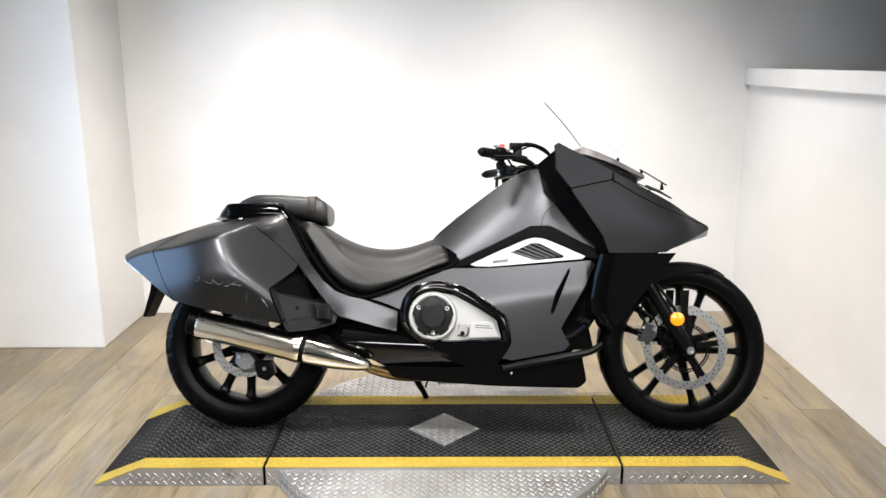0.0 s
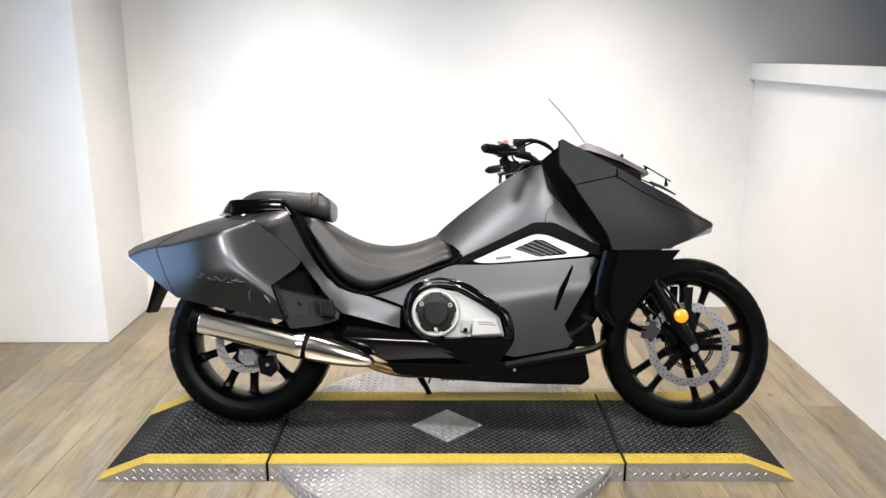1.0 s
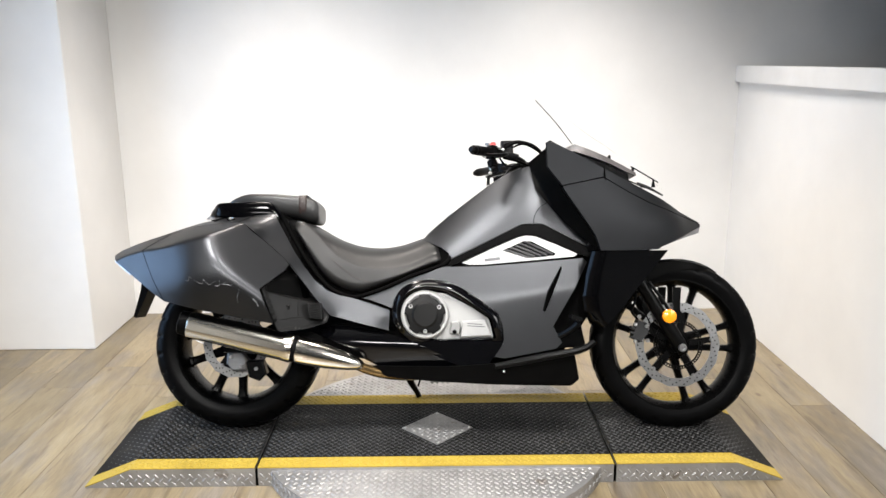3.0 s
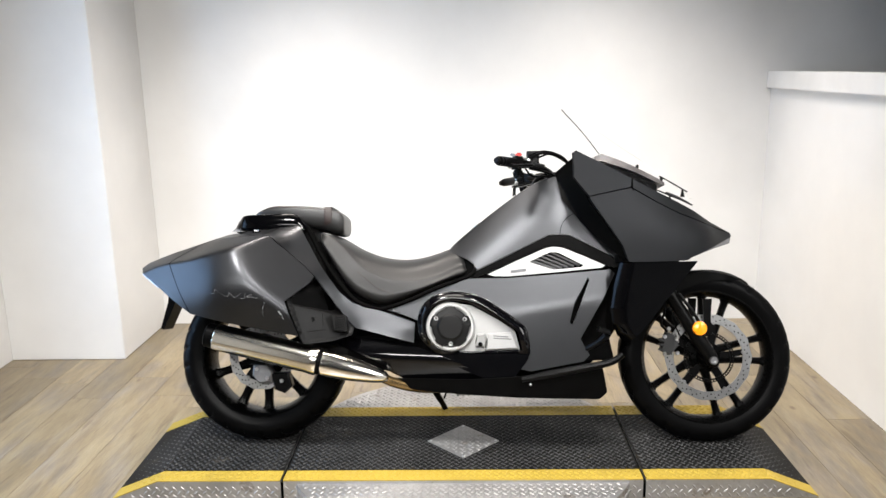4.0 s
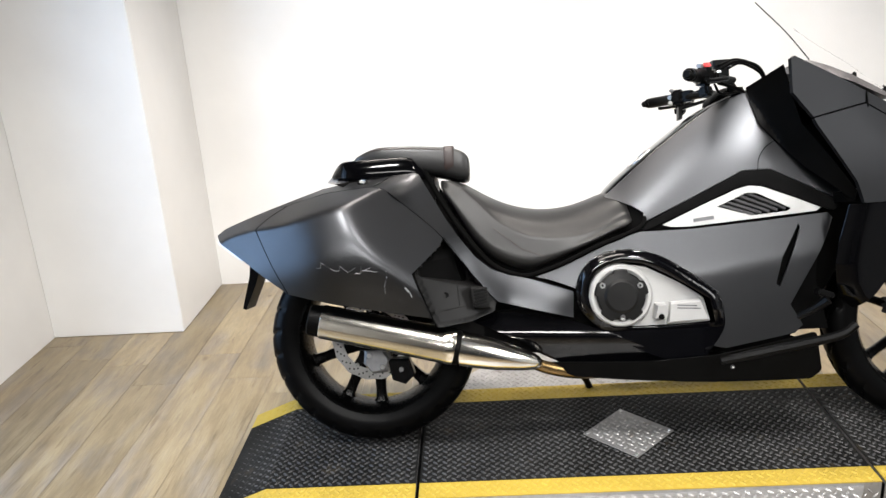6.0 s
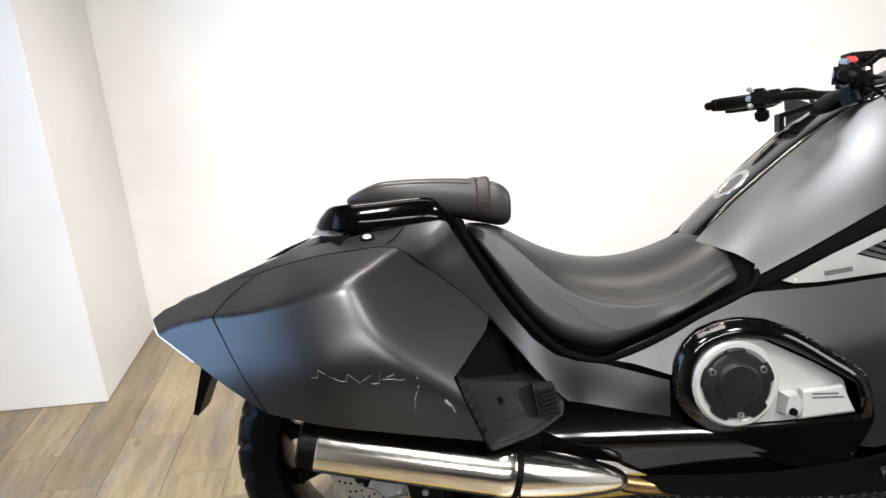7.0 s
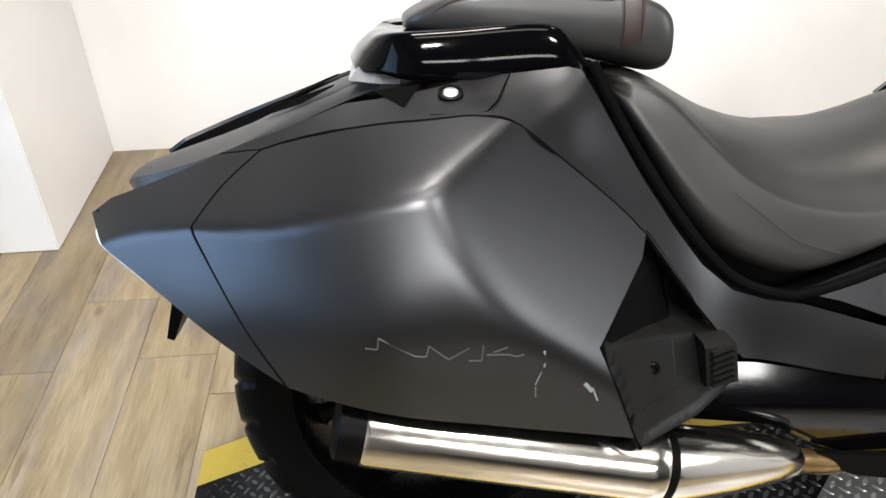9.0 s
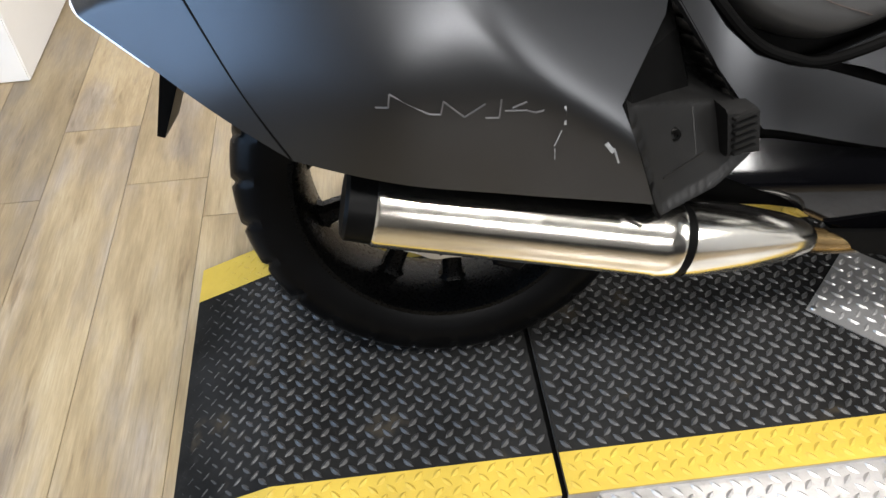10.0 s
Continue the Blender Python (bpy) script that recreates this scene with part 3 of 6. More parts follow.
def deck_section(x0, x1, label):
    """One section of the ramp: a metal box, black deck, yellow borders and treads on it."""
    thing = tagged(new("ramp_section"), label, "ramp", "sections of the display ramp")
    xs = sorted({x0, x1, *[c for c in (CREST_L, CREST_R) if x0 < c < x1]})
    rim = [(x, 0.0) for x in (x0, x1)] + [(x, deck_height(x)) for x in reversed(xs)]
    bm = bmesh.new()
    a = [bm.verts.new((x, -HALF, z)) for x, z in rim]
    b = [bm.verts.new((x, HALF, z)) for x, z in rim]
    bm.faces.new(a)
    bm.faces.new(b[::-1])
    for i in range(len(rim)):
        bm.faces.new((a[i - 1], b[i - 1], b[i], a[i])[::-1])
    part("body", bm, mat_tread, thing, "aluminium tread plate sides", 20)

    def strip(name, y0, y1, material, lift, fringe=0.0):
        bm = bmesh.new()
        lo = [(bm.verts.new((x, y0, deck_height(x) + 0.0002)), bm.verts.new((x, y1, deck_height(x) + 0.0002))) for x in xs]
        hi = [(bm.verts.new((x, y0, deck_height(x) + lift)), bm.verts.new((x, y1, deck_height(x) + lift))) for x in xs]
        for i in range(len(xs) - 1):
            bm.faces.new((hi[i][0], hi[i + 1][0], hi[i + 1][1], hi[i][1]))
            bm.faces.new((lo[i][0], lo[i + 1][0], hi[i + 1][0], hi[i][0]))
            bm.faces.new((hi[i][1], hi[i + 1][1], lo[i + 1][1], lo[i][1]))
        bm.faces.new((lo[0][0], hi[0][0], hi[0][1], lo[0][1]))
        bm.faces.new((lo[-1][1], hi[-1][1], hi[-1][0], lo[-1][0]))
        part(name, bm, material, thing, "", 20)
    strip("deck", -0.228, 0.212, mat_black, 0.003)
    strip("yellow_border", -HALF - 0.001, -0.228, mat_yellow, 0.0034)
    strip("yellow_border", 0.212, HALF + 0.001, mat_yellow, 0.0034)
    top = lambda u, v, h: (u, v, deck_height(u) + 0.0030 + h)
    bm = bmesh.new()
    lug_field(bm, (x0 + 0.006, x1 - 0.006), (-0.222, 0.206), top, inside=lambda u, v: abs(u - 0.752) / 0.135 + abs(v + 0.012) / 0.135 > 1.06)
    tagged(part("deck_treads", bm, mat_lug, thing, "", 0), kind="stuff")
    bm = bmesh.new()
    lug_field(bm, (x0 + 0.006, x1 - 0.006), (-HALF + 0.004, -0.232), lambda u, v, h: (u, v, deck_height(u) + 0.0034 + h))
    lug_field(bm, (x0 + 0.006, x1 - 0.006), (0.216, HALF - 0.004), lambda u, v, h: (u, v, deck_height(u) + 0.0034 + h))
    tagged(part("border_treads", bm, mat_yellow, thing, "", 0), kind="stuff")
    bm = bmesh.new()
    for s in (-1, 1):
        lug_field(bm, (x0 + 0.006, x1 - 0.006), (0.004, DECK - 0.004), lambda u, v, h: (u, s * (HALF + h), v), pitch=0.021, length=0.022, width=0.006,
                  inside=lambda u, v: v < deck_height(u) - 0.012)
    tagged(part("side_treads", bm, mat_tread, thing, "", 0), kind="stuff")
    return thing


deck_section(END_L, SEAM_L - 0.005, "sloped end section of the black tread ramp with yellow borders")
middle = deck_section(SEAM_L + 0.005, SEAM_R - 0.005, "flat middle section of the black tread ramp with yellow borders")
deck_section(SEAM_R + 0.005, END_R, "sloped end section of the black tread ramp with yellow borders")

# the bright diamond let into the middle deck
bm = bmesh.new()
corners = [(0.617, -0.012), (0.752, -0.147), (0.887, -0.012), (0.752, 0.123)]
lo, hi = [bm.verts.new((x, y, DECK + 0.0005)) for x, y in corners], [bm.verts.new((x, y, DECK + 0.0055)) for x, y in corners]
bm.faces.new(hi)
for i in range(4):
    bm.faces.new((lo[i - 1], lo[i], hi[i], hi[i - 1]))
lug_field(bm, (0.617, 0.887), (-0.147, 0.123), lambda u, v, h: (u, v, DECK + 0.0055 + h), pitch=0.021, inside=lambda u, v: abs(u - 0.752) + abs(v + 0.012) < 0.122)
part("diamond_inlay", bm, mat_tread, middle, "bright aluminium tread plate diamond", 20)
for x, y in corners:
    bx, by = 0.752 + (x - 0.752) * 0.9, -0.012 + (y + 0.012) * 0.9
    part("bolt", lathe([(0.0001, -0.003), (0.004, -0.0025), (0.0055, 0)], (0, 0, 0), 10), steel, middle).matrix_local = pose(bx, by, DECK + 0.0056, -90, 0, 0)

# the round turntable plate under the middle section
turntable = tagged(new("turntable"), "round aluminium tread plate turntable under the ramp", "turntable")
DISC, DZ, DC = 0.640, 0.058, (0.747, 0.0)
bm = bmesh.new()
n = 96
ring = [(DC[0] + DISC * math.cos(2 * math.pi * k / n), DC[1] + DISC * math.sin(2 * math.pi * k / n)) for k in range(n)]
lo, hi = [bm.verts.new((x, y, 0)) for x, y in ring], [bm.verts.new((x, y, DZ)) for x, y in ring]
bm.faces.new(hi)
for i in range(n):
    bm.faces.new((lo[i - 1], lo[i], hi[i], hi[i - 1]))
part("plate", bm, mat_tread, turntable, "", 30)
bm = bmesh.new()
lug_field(bm, (DC[0] - DISC, DC[0] + DISC), (-DISC, DISC), lambda u, v, h: (u, v, DZ + h), pitch=0.021,
          inside=lambda u, v: (u - DC[0]) ** 2 + v * v < (DISC - 0.012) ** 2 and abs(v) > HALF + 0.004)
lug_field(bm, (0, 2 * math.pi * DISC), (0.004, DZ - 0.004), lambda u, v, h: (DC[0] + (DISC + h) * math.cos(u / DISC), DC[1] + (DISC + h) * math.sin(u / DISC), v), pitch=0.021, length=0.022, width=0.006)
tagged(part("plate_treads", bm, mat_tread, turntable, "", 0), kind="stuff")



def residue(a0, a1, r_in, r_out, seed):
    """A ragged patch of dried glue on the floor, round the turntable, with a dirty rim."""
    pick = random.Random(seed)
    thing = tagged(new("glue_residue"), "pale ragged dried glue patch on the floor", "stain", "glue patches round the turntable")
    n = 26
    inner, outer = [], []
    wob_i, wob_o = 0.0, 0.0
    for k in range(n + 1):
        u = k / n
        wob_i = wob_i * 0.7 + pick.uniform(-0.009, 0.009)
        wob_o = wob_o * 0.7 + pick.uniform(-0.011, 0.011)
        taper = min(1.0, 4 * u, 4 * (1 - u)) ** 0.6
        mid = (r_in(u) + r_out(u)) / 2
        inner.append((radians(a0 + (a1 - a0) * u), mid + (r_in(u) - mid + wob_i) * taper - 0.002))
        outer.append((radians(a0 + (a1 - a0) * u), mid + (r_out(u) - mid + wob_o) * taper + 0.002))
    for name, grow, z, material in (("rim", 0.0022, 0.0004, glue_edge), ("film", 0.0, 0.0008, glue_pale)):
        bm = bmesh.new()
        rows = [(bm.verts.new((DC[0] + (ri - grow) * math.cos(a), DC[1] + (ri - grow) * math.sin(a), z)), bm.verts.new((DC[0] + (ro + grow) * math.cos(b), DC[1] + (ro + grow) * math.sin(b), z))) for (a, ri), (b, ro) in zip(inner, outer)]
        for p, q in zip(rows, rows[1:]):
            bm.faces.new((p[0], p[1], q[1], q[0]))
        skirt = bmesh.ops.extrude_face_region(bm, geom=bm.faces[:])
        for v in skirt["geom"]:
            if isinstance(v, bmesh.types.BMVert):
                v.co.z = 0.0001
        bmesh.ops.recalc_face_normals(bm, faces=bm.faces)
        part(name, bm, material, thing, "", 20)


residue(213, 222, lambda u: 0.752, lambda u: 0.790, 3)
residue(222, 256, lambda u: 0.772, lambda u: 0.795 + 0.012 * math.sin(u * 9), 4)
residue(262, 297, lambda u: 0.772 - 0.02 * u, lambda u: 0.800, 8)
residue(297, 322, lambda u: 0.738 - 0.01 * u, lambda u: 0.850 - 0.03 * u, 9)

for x in (SEAM_L, SEAM_R):
    tagged(part("joint_strip", boxed((x, 0, 0.030), (0.010, 2 * HALF - 0.006, 0.058)), deep_black, None, "", 30), "black rubber strip in the joint of the ramp", "joint strip", "strips in the ramp joints")


# ---- the motorcycle, built upright about its rear contact point and leaned on its stand ----
bike = tagged(new("motorcycle"), "matte dark grey motorcycle with side cases leaning on the ramp", "motorcycle")
bike.matrix_world = pose(0, 0.02, DECK + 0.003, -16, 0, 0)
REAR, FRONT = Vector((0.002, 0.012, 0.316)), Vector((1.655, -0.019, 0.3025))


def wheel(name, centre, r, rim_r, half, grooves, disc_r, hub_w, disc_y, phase=15, arms=40, fork=0.20, stout=1.0):
    """Cast wheel > tyre, brake disc, hub; five forked spokes."""
    c = Vector(centre)
    w = half * 0.86
    rim = lathe([(rim_r - 0.006, -w), (rim_r + 0.004, -w), (rim_r + 0.004, -w + 0.006), (rim_r - 0.008, -w + 0.012), (rim_r - 0.014, -w * 0.55), (rim_r - 0.016, 0),
                 (rim_r - 0.014, w * 0.55), (rim_r - 0.008, w - 0.012), (rim_r + 0.004, w - 0.006), (rim_r + 0.004, w), (rim_r - 0.006, w),
                 (rim_r - 0.012, w - 0.010), (rim_r - 0.022, w * 0.5), (rim_r - 0.024, 0), (rim_r - 0.022, -w * 0.5), (rim_r - 0.012, -w + 0.010)], c, 72, closed=True)
    wheel_ob = part(name, rim, wheel_black, bike, "black cast alloy wheel with five forked spokes")
    for k in range(5):
        a = radians(72 * k + phase)
        bm = bmesh.new()
        for s in (-1, 1):
            b1 = a + s * fork
            p0 = Vector((0.050 * math.cos(a + s * 0.35), 0, 0.050 * math.sin(a + s * 0.35)))
            p1 = Vector(((rim_r - 0.020) * math.cos(b1), 0, (rim_r - 0.020) * math.sin(b1)))
            side = (p1 - p0).normalized().cross(Vector((0, 1, 0)))
            rings = []
            for u, wd, dp in ((0, 0.017, 0.024), (0.35, 0.013, 0.020), (0.75, 0.0115, 0.017), (0.93, 0.013, 0.018), (1, 0.021, 0.022)):
                q = c + p0.lerp(p1, u)
                rings.append([q + side * wd * stout * x + Vector((0, dp * y, 0)) for x, y in ((-1, -0.5), (-0.5, -1), (0.5, -1), (1, -0.5), (1, 0.5), (0.5, 1), (-0.5, 1), (-1, 0.5))])
            tmp = loft(rings)
            vs = {v: bm.verts.new(v.co) for v in tmp.verts}
            for f in tmp.faces:
                bm.faces.new([vs[v] for v in f.verts])
            tmp.free()
        part("spoke", bm, wheel_black, wheel_ob)
    # tyre with grooves on its shoulders
    prof = []
    for k in range(29):
        u = -1 + 2 * k / 28
        y = half * math.sin(u * math.pi / 2) if abs(u) < 1 else half * u
        crown = r - (r - rim_r) * (abs(u) ** 3.1)
        prof.append((crown, y * (1.0 - 0.10 * max(0, abs(u) - 0.8) / 0.2)))
    prof = [(rim_r - 0.004, -half * 0.84), *prof[1:-1], (rim_r - 0.004, half * 0.84)]

    def groove(rr, y, a):
        t = abs(y) / half
        if rr < rim_r + 0.62 * (r - rim_r) or t < 0.10:
            return rr
        ph = (a * grooves / (2 * math.pi) + (0.5 if y > 0 else 0) + t * 0.75) % 1.0
        return rr - 0.006 if ph < 0.18 else rr
    tyre = lathe(prof, c, grooves * 10, shape=groove)
    part("tyre", tyre, rubber, wheel_ob, "black rubber road tyre with slanted grooves", 30)
    hub = lathe([(0.0001, -hub_w), (0.014, -hub_w), (0.016, -hub_w + 0.006), (0.030, -hub_w + 0.008), (0.034, -0.035), (0.060, -0.028), (0.062, 0.028), (0.034, 0.035), (0.030, hub_w), (0.0001, hub_w)], c, 32)
    part("hub", hub, wheel_black, wheel_ob)
    # wavy drilled disc
    wave = lambda rr, y, a: rr + (0.0018 * math.cos(14 * a) if rr > disc_r - 0.006 else 0)
    disc = lathe([(disc_r - 0.031, disc_y - 0.0022), (disc_r, disc_y - 0.0022), (disc_r, disc_y + 0.0022), (disc_r - 0.031, disc_y + 0.0022)], c, 120, closed=True, shape=wave)
    disc_ob = part("brake_disc", disc, steel, wheel_ob, "wavy steel brake disc", 25)
    bm = bmesh.new()
    for k in range(66):
        a = 2 * math.pi * k / 66
        rr = disc_r - (0.008, 0.015, 0.022)[k % 3]
        lathe([(0.0001, -0.0027), (0.0027, -0.0027), (0.0027, 0.0027)], c + Vector((rr * math.cos(a), disc_y, rr * math.sin(a))), 8, bm)
    tagged(part("drilling", bm, deep_black, disc_ob, "", 0), kind="stuff")
    for k in range(5):
        a = radians(72 * k + arms)
        d = Vector((math.cos(a), 0, math.sin(a)))
        bm = bmesh.new()
        bar_between(bm, c + d * 0.045 + Vector((0, disc_y + 0.003, 0)), c + d * (disc_r - 0.030) + Vector((0, disc_y + 0.003, 0)), 0.022, 0.005, (0, -1, 0))
        part("carrier_arm", bm, satin_black, disc_ob)
    for k in range(5):
        a = radians(72 * k + arms)
        part("bolt", screw(c + Vector(((disc_r - 0.030) * math.cos(a), disc_y - 0.003, (disc_r - 0.030) * math.sin(a))), 0.0065), steel, disc_ob)
    return wheel_ob


rear_wheel = wheel("rear_wheel", REAR, 0.313, 0.226, 0.098, 26, 0.120, 0.10, -0.088, 41, 20, 0.26, 1.3)
front_wheel = wheel("front_wheel", FRONT, 0.315, 0.246, 0.062, 22, 0.157, 0.088, -0.068, 6, 8)
ring = lathe([(0.078, -0.074), (0.083, -0.074), (0.083, -0.077), (0.078, -0.077)], FRONT, 60, closed=True)
lathe([(0.089, -0.074), (0.092, -0.074), (0.092, -0.077), (0.089, -0.077)], FRONT, 60, ring, closed=True)
for k in range(54):
    a = 2 * math.pi * k / 54
    d = Vector((math.cos(a), 0, math.sin(a)))
    bar_between(ring, FRONT + d * 0.0825 + Vector((0, -0.074, 0)), FRONT + d * 0.0895 + Vector((0, -0.074, 0)), 0.0045, 0.003, (0, -1, 0))
part("sensor_ring", ring, satin_black, front_wheel, "black toothed sensor ring", 0)

# dark inner body behind the panels
core = loft([[(x, -w, z0), (x, -w * 0.7, z1), (x, w * 0.7, z1), (x, w, z0), (x, w * 0.6, zb), (x, -w * 0.6, zb)] for x, w, zb, z0, z1 in (
    (-0.20, 0.12, 0.53, 0.58, 0.66), (0.05, 0.17, 0.60, 0.66, 0.76), (0.25, 0.14, 0.42, 0.56, 0.74), (0.40, 0.15, 0.30, 0.45, 0.62), (0.60, 0.17, 0.22, 0.38, 0.58), (0.74, 0.13, 0.21, 0.58, 0.68), (0.80, 0.15, 0.21, 0.60, 0.74),
    (1.00, 0.18, 0.21, 0.55, 0.84), (1.15, 0.19, 0.23, 0.60, 0.90), (1.24, 0.17, 0.30, 0.60, 0.92), (1.42, 0.15, 0.56, 0.68, 0.88), (1.60, 0.08, 0.68, 0.72, 0.80))])
part("inner_frame", core, deep_black, bike, "black inner frame and engine block", 20)

# --- side cases: three faces that meet in soft creases ---
case_side = thin_plate([(-0.378, 0.625, 0.242), (-0.264, 0.661, 0.306), (-0.012, 0.706, 0.386), (-0.073, 0.572, 0.405), (-0.176, 0.490, 0.342), (0.20, 0.41, 0.368), (0.05, 0.56, 0.409), (0.03, 0.44, 0.368), (-0.25, 0.56, 0.320)])
case_top = thin_plate([(-0.40, 0.626, 0.226), (-0.378, 0.632, 0.244), (-0.264, 0.662, 0.306), (-0.14, 0.686, 0.352), (-0.012, 0.708, 0.386), (0.074, 0.759, 0.286), (-0.203, 0.720, 0.215), (-0.09, 0.748, 0.25), (-0.30, 0.70, 0.195), (-0.39, 0.665, 0.18)])
case_front = flat_plane([(-0.012, 0.706, 0.383), (0.074, 0.759, 0.286), (0.251, 0.614, 0.258), (0.06, 0.607, 0.405), (0.13, 0.508, 0.400), (0.153, 0.526, 0.378)])


def case_depth(x, z):
    flank = soft_min(case_side(x, z), case_front(x, z) + 2 * max(0.0, -0.05 - x), k=0.008)
    return soft_min(flank + 0.003, case_top(x, z) + 8 * max(0.0, x - 0.03) * max(0.0, 0.76 - z), k=0.0045 + 0.0035 * max(0.0, min(1.0, (x + 0.28) / 0.22)))


SEAM_TOP = [(-0.264, 0.664), (-0.235, 0.695), (-0.198, 0.722), (-0.09, 0.748), (0.0, 0.757), (0.05, 0.759), (0.088, 0.749), (0.14, 0.704), (0.20, 0.650), (0.236, 0.612)]
SEAM = [(p.x, p.y) for p in spline([(x, z, 0) for x, z in SEAM_TOP], 4)]
lid_outline = [*SEAM, (0.226, 0.590), (0.156, 0.527), (0.200, 0.408), (0.07, 0.432), (-0.06, 0.459), (-0.176, 0.486), (-0.215, 0.560)]
both("case_lid", sheet(lid_outline, case_depth, 0.006, 0.0085, gap=0.0007), matte_grey, bike, "matte dark grey faceted case panel", 50, case_depth)
tail_outline = [(-0.412, 0.650), (-0.385, 0.668), (-0.25, 0.716), (-0.198, 0.722), (-0.235, 0.695), (-0.264, 0.664), (-0.215, 0.560), (-0.176, 0.486), (-0.24, 0.530), (-0.30, 0.572), (-0.385, 0.628)]
both("case_tail", sheet(tail_outline, case_depth, 0.006, 0.0085, gap=0.0005), matte_grey, bike, "matte dark grey pointed end of the side case", 50, case_depth)

both("side_lamp", sheet([(-0.404, 0.640), (-0.382, 0.6265), (-0.345, 0.600), (-0.318, 0.582), (-0.316, 0.576), (-0.345, 0.594), (-0.382, 0.619), (-0.401, 0.632)], lambda x, z: case_depth(x, z) - 0.010, 0.004, 0.012), lip_pale, bike, "pale strip under the tail")
both("case_inner", sheet([(-0.402, 0.630), (-0.402, 0.654), (-0.255, 0.706), (-0.116, 0.751), (-0.05, 0.763), (-0.05, 0.700), (-0.20, 0.650)], lambda x, z: 0.186, 0.006, 0.04), plastic_black, bike, "black inner face of the side case", 30)
# the shoulder between the case and the seat
shoulder = thin_plate([*[(x, z, case_depth(x, z)) for x, z in SEAM_TOP[2:]], (-0.25, 0.716, 0.19), (0.02, 0.774, 0.225), (0.173, 0.794, 0.197), (-0.10, 0.772, 0.16), (0.05, 0.790, 0.165), (0.235, 0.745, 0.19), (0.31, 0.63, 0.205),
                       (0.40, 0.52, 0.224), (0.57, 0.43, 0.226), (0.58, 0.37, 0.226), (0.40, 0.42, 0.236), (0.47, 0.49, 0.222), (0.30, 0.52, 0.255)])
shoulder_outline = [(-0.25, 0.716), (-0.10, 0.766), (0.05, 0.788), (0.160, 0.797), (0.174, 0.793), (0.208, 0.731), (0.244, 0.665), (0.281, 0.608), (0.320, 0.556), (0.362, 0.519), (0.410, 0.500), (0.462, 0.489), (0.586, 0.446),
                    (0.582, 0.373), (0.480, 0.400), (0.378, 0.428), (0.366, 0.440), (0.345, 0.464), (0.30, 0.522), *[p for p in SEAM[::-1] if p[0] > -0.2]]
both("shoulder_panel", sheet(shoulder_outline, shoulder, 0.005, 0.014, gap=0.0008), matte_grey, bike, "matte dark grey panel round the seat", 35, shoulder)
both("case_lock", lathe([(0.0001, -0.002), (0.0075, -0.002), (0.0085, -0.004), (0.0095, -0.003), (0.0100, 0.004)], (0, 0, 0), 24), steel, bike, "round steel key lock", 20)[0].matrix_local = pose(0.02, -0.226, 0.775, -62, 0, 0)
bike.children[-1].matrix_local = pose(0.02, 0.226, 0.775, 62 - 180, 0, 0)
for sd in (-1, 1):
    part("lock_ring", lathe([(0.0095, -0.001), (0.0105, -0.0045), (0.0140, -0.004), (0.0150, 0.004)], (0, 0, 0), 28), plastic_black, bike, "", 25).matrix_local = pose(0.02, sd * 0.226, 0.775, -62 if sd < 0 else 62 - 180, 0, 0)
# case undersides close the boxes
bm = loft([[(-0.37, -0.235, 0.63), (-0.37, -0.20, 0.648), (-0.36, -0.13, 0.645), (-0.36, -0.13, 0.63)],
           [(-0.178, -0.336, 0.489), (-0.178, -0.33, 0.60), (-0.178, -0.12, 0.69), (-0.178, -0.12, 0.545)],
           [(0.03, -0.362, 0.444), (0.03, -0.36, 0.62), (0.03, -0.12, 0.74), (0.03, -0.12, 0.53)],
           [(0.195, -0.360, 0.412), (0.17, -0.345, 0.55), (0.17, -0.12, 0.74), (0.19, -0.12, 0.50)],
           [(0.30, -0.24, 0.42), (0.26, -0.235, 0.56), (0.26, -0.12, 0.70), (0.30, -0.12, 0.48)]])
both("case_shell", bm, plastic_black, bike, "black plastic inner shell of the case", 25)
# fine raised zigzag mark on the lid
zig = [(-0.087, 0.556), (-0.075, 0.5555), (-0.073, 0.569), (-0.038, 0.547), (-0.027, 0.546), (-0.024, 0.559), (-0.005, 0.541), (0.015, 0.553)]
zig2 = [(0.015, 0.538), (0.028, 0.537), (0.030, 0.556)]
zig3 = [(0.033, 0.544), (0.054, 0.542), (0.063, 0.5385), (0.071, 0.540)]
zig4 = [(0.040, 0.546), (0.054, 0.551)]
for side in (-1, 1):
    bm = bmesh.new()
    for line in (zig, zig2, zig3, zig4):
        for p, q in zip(line, line[1:]):
            bar_between(bm, (p[0], side * (case_depth(*p) + 0.0002), p[1]), (q[0], side * (case_depth(*q) + 0.0002), q[1]), 0.0016, 0.0006, (0, side, 0.1))
    part("raised_mark", bm, mark_grey, bike, "thin raised angular line mark", 0)
for p, q, w in (((0.137, 0.494), (0.146, 0.482), 0.0045), ((0.146, 0.487), (0.153, 0.468), 0.002), ((0.092, 0.541), (0.093, 0.521), 0.0022), ((0.090, 0.515), (0.084, 0.497), 0.0012), ((0.085, 0.494), (0.086, 0.480), 0.0010)):
    bm = bmesh.new()
    bar_between(bm, (p[0], -case_depth(*p) - 0.0001, p[1]), (q[0], -case_depth(*q) - 0.0001, q[1]), w, 0.0002, (0, -1, 0))
    part("scuff", bm, scuff_white, bike, "pale scuff on the case corner", 0)

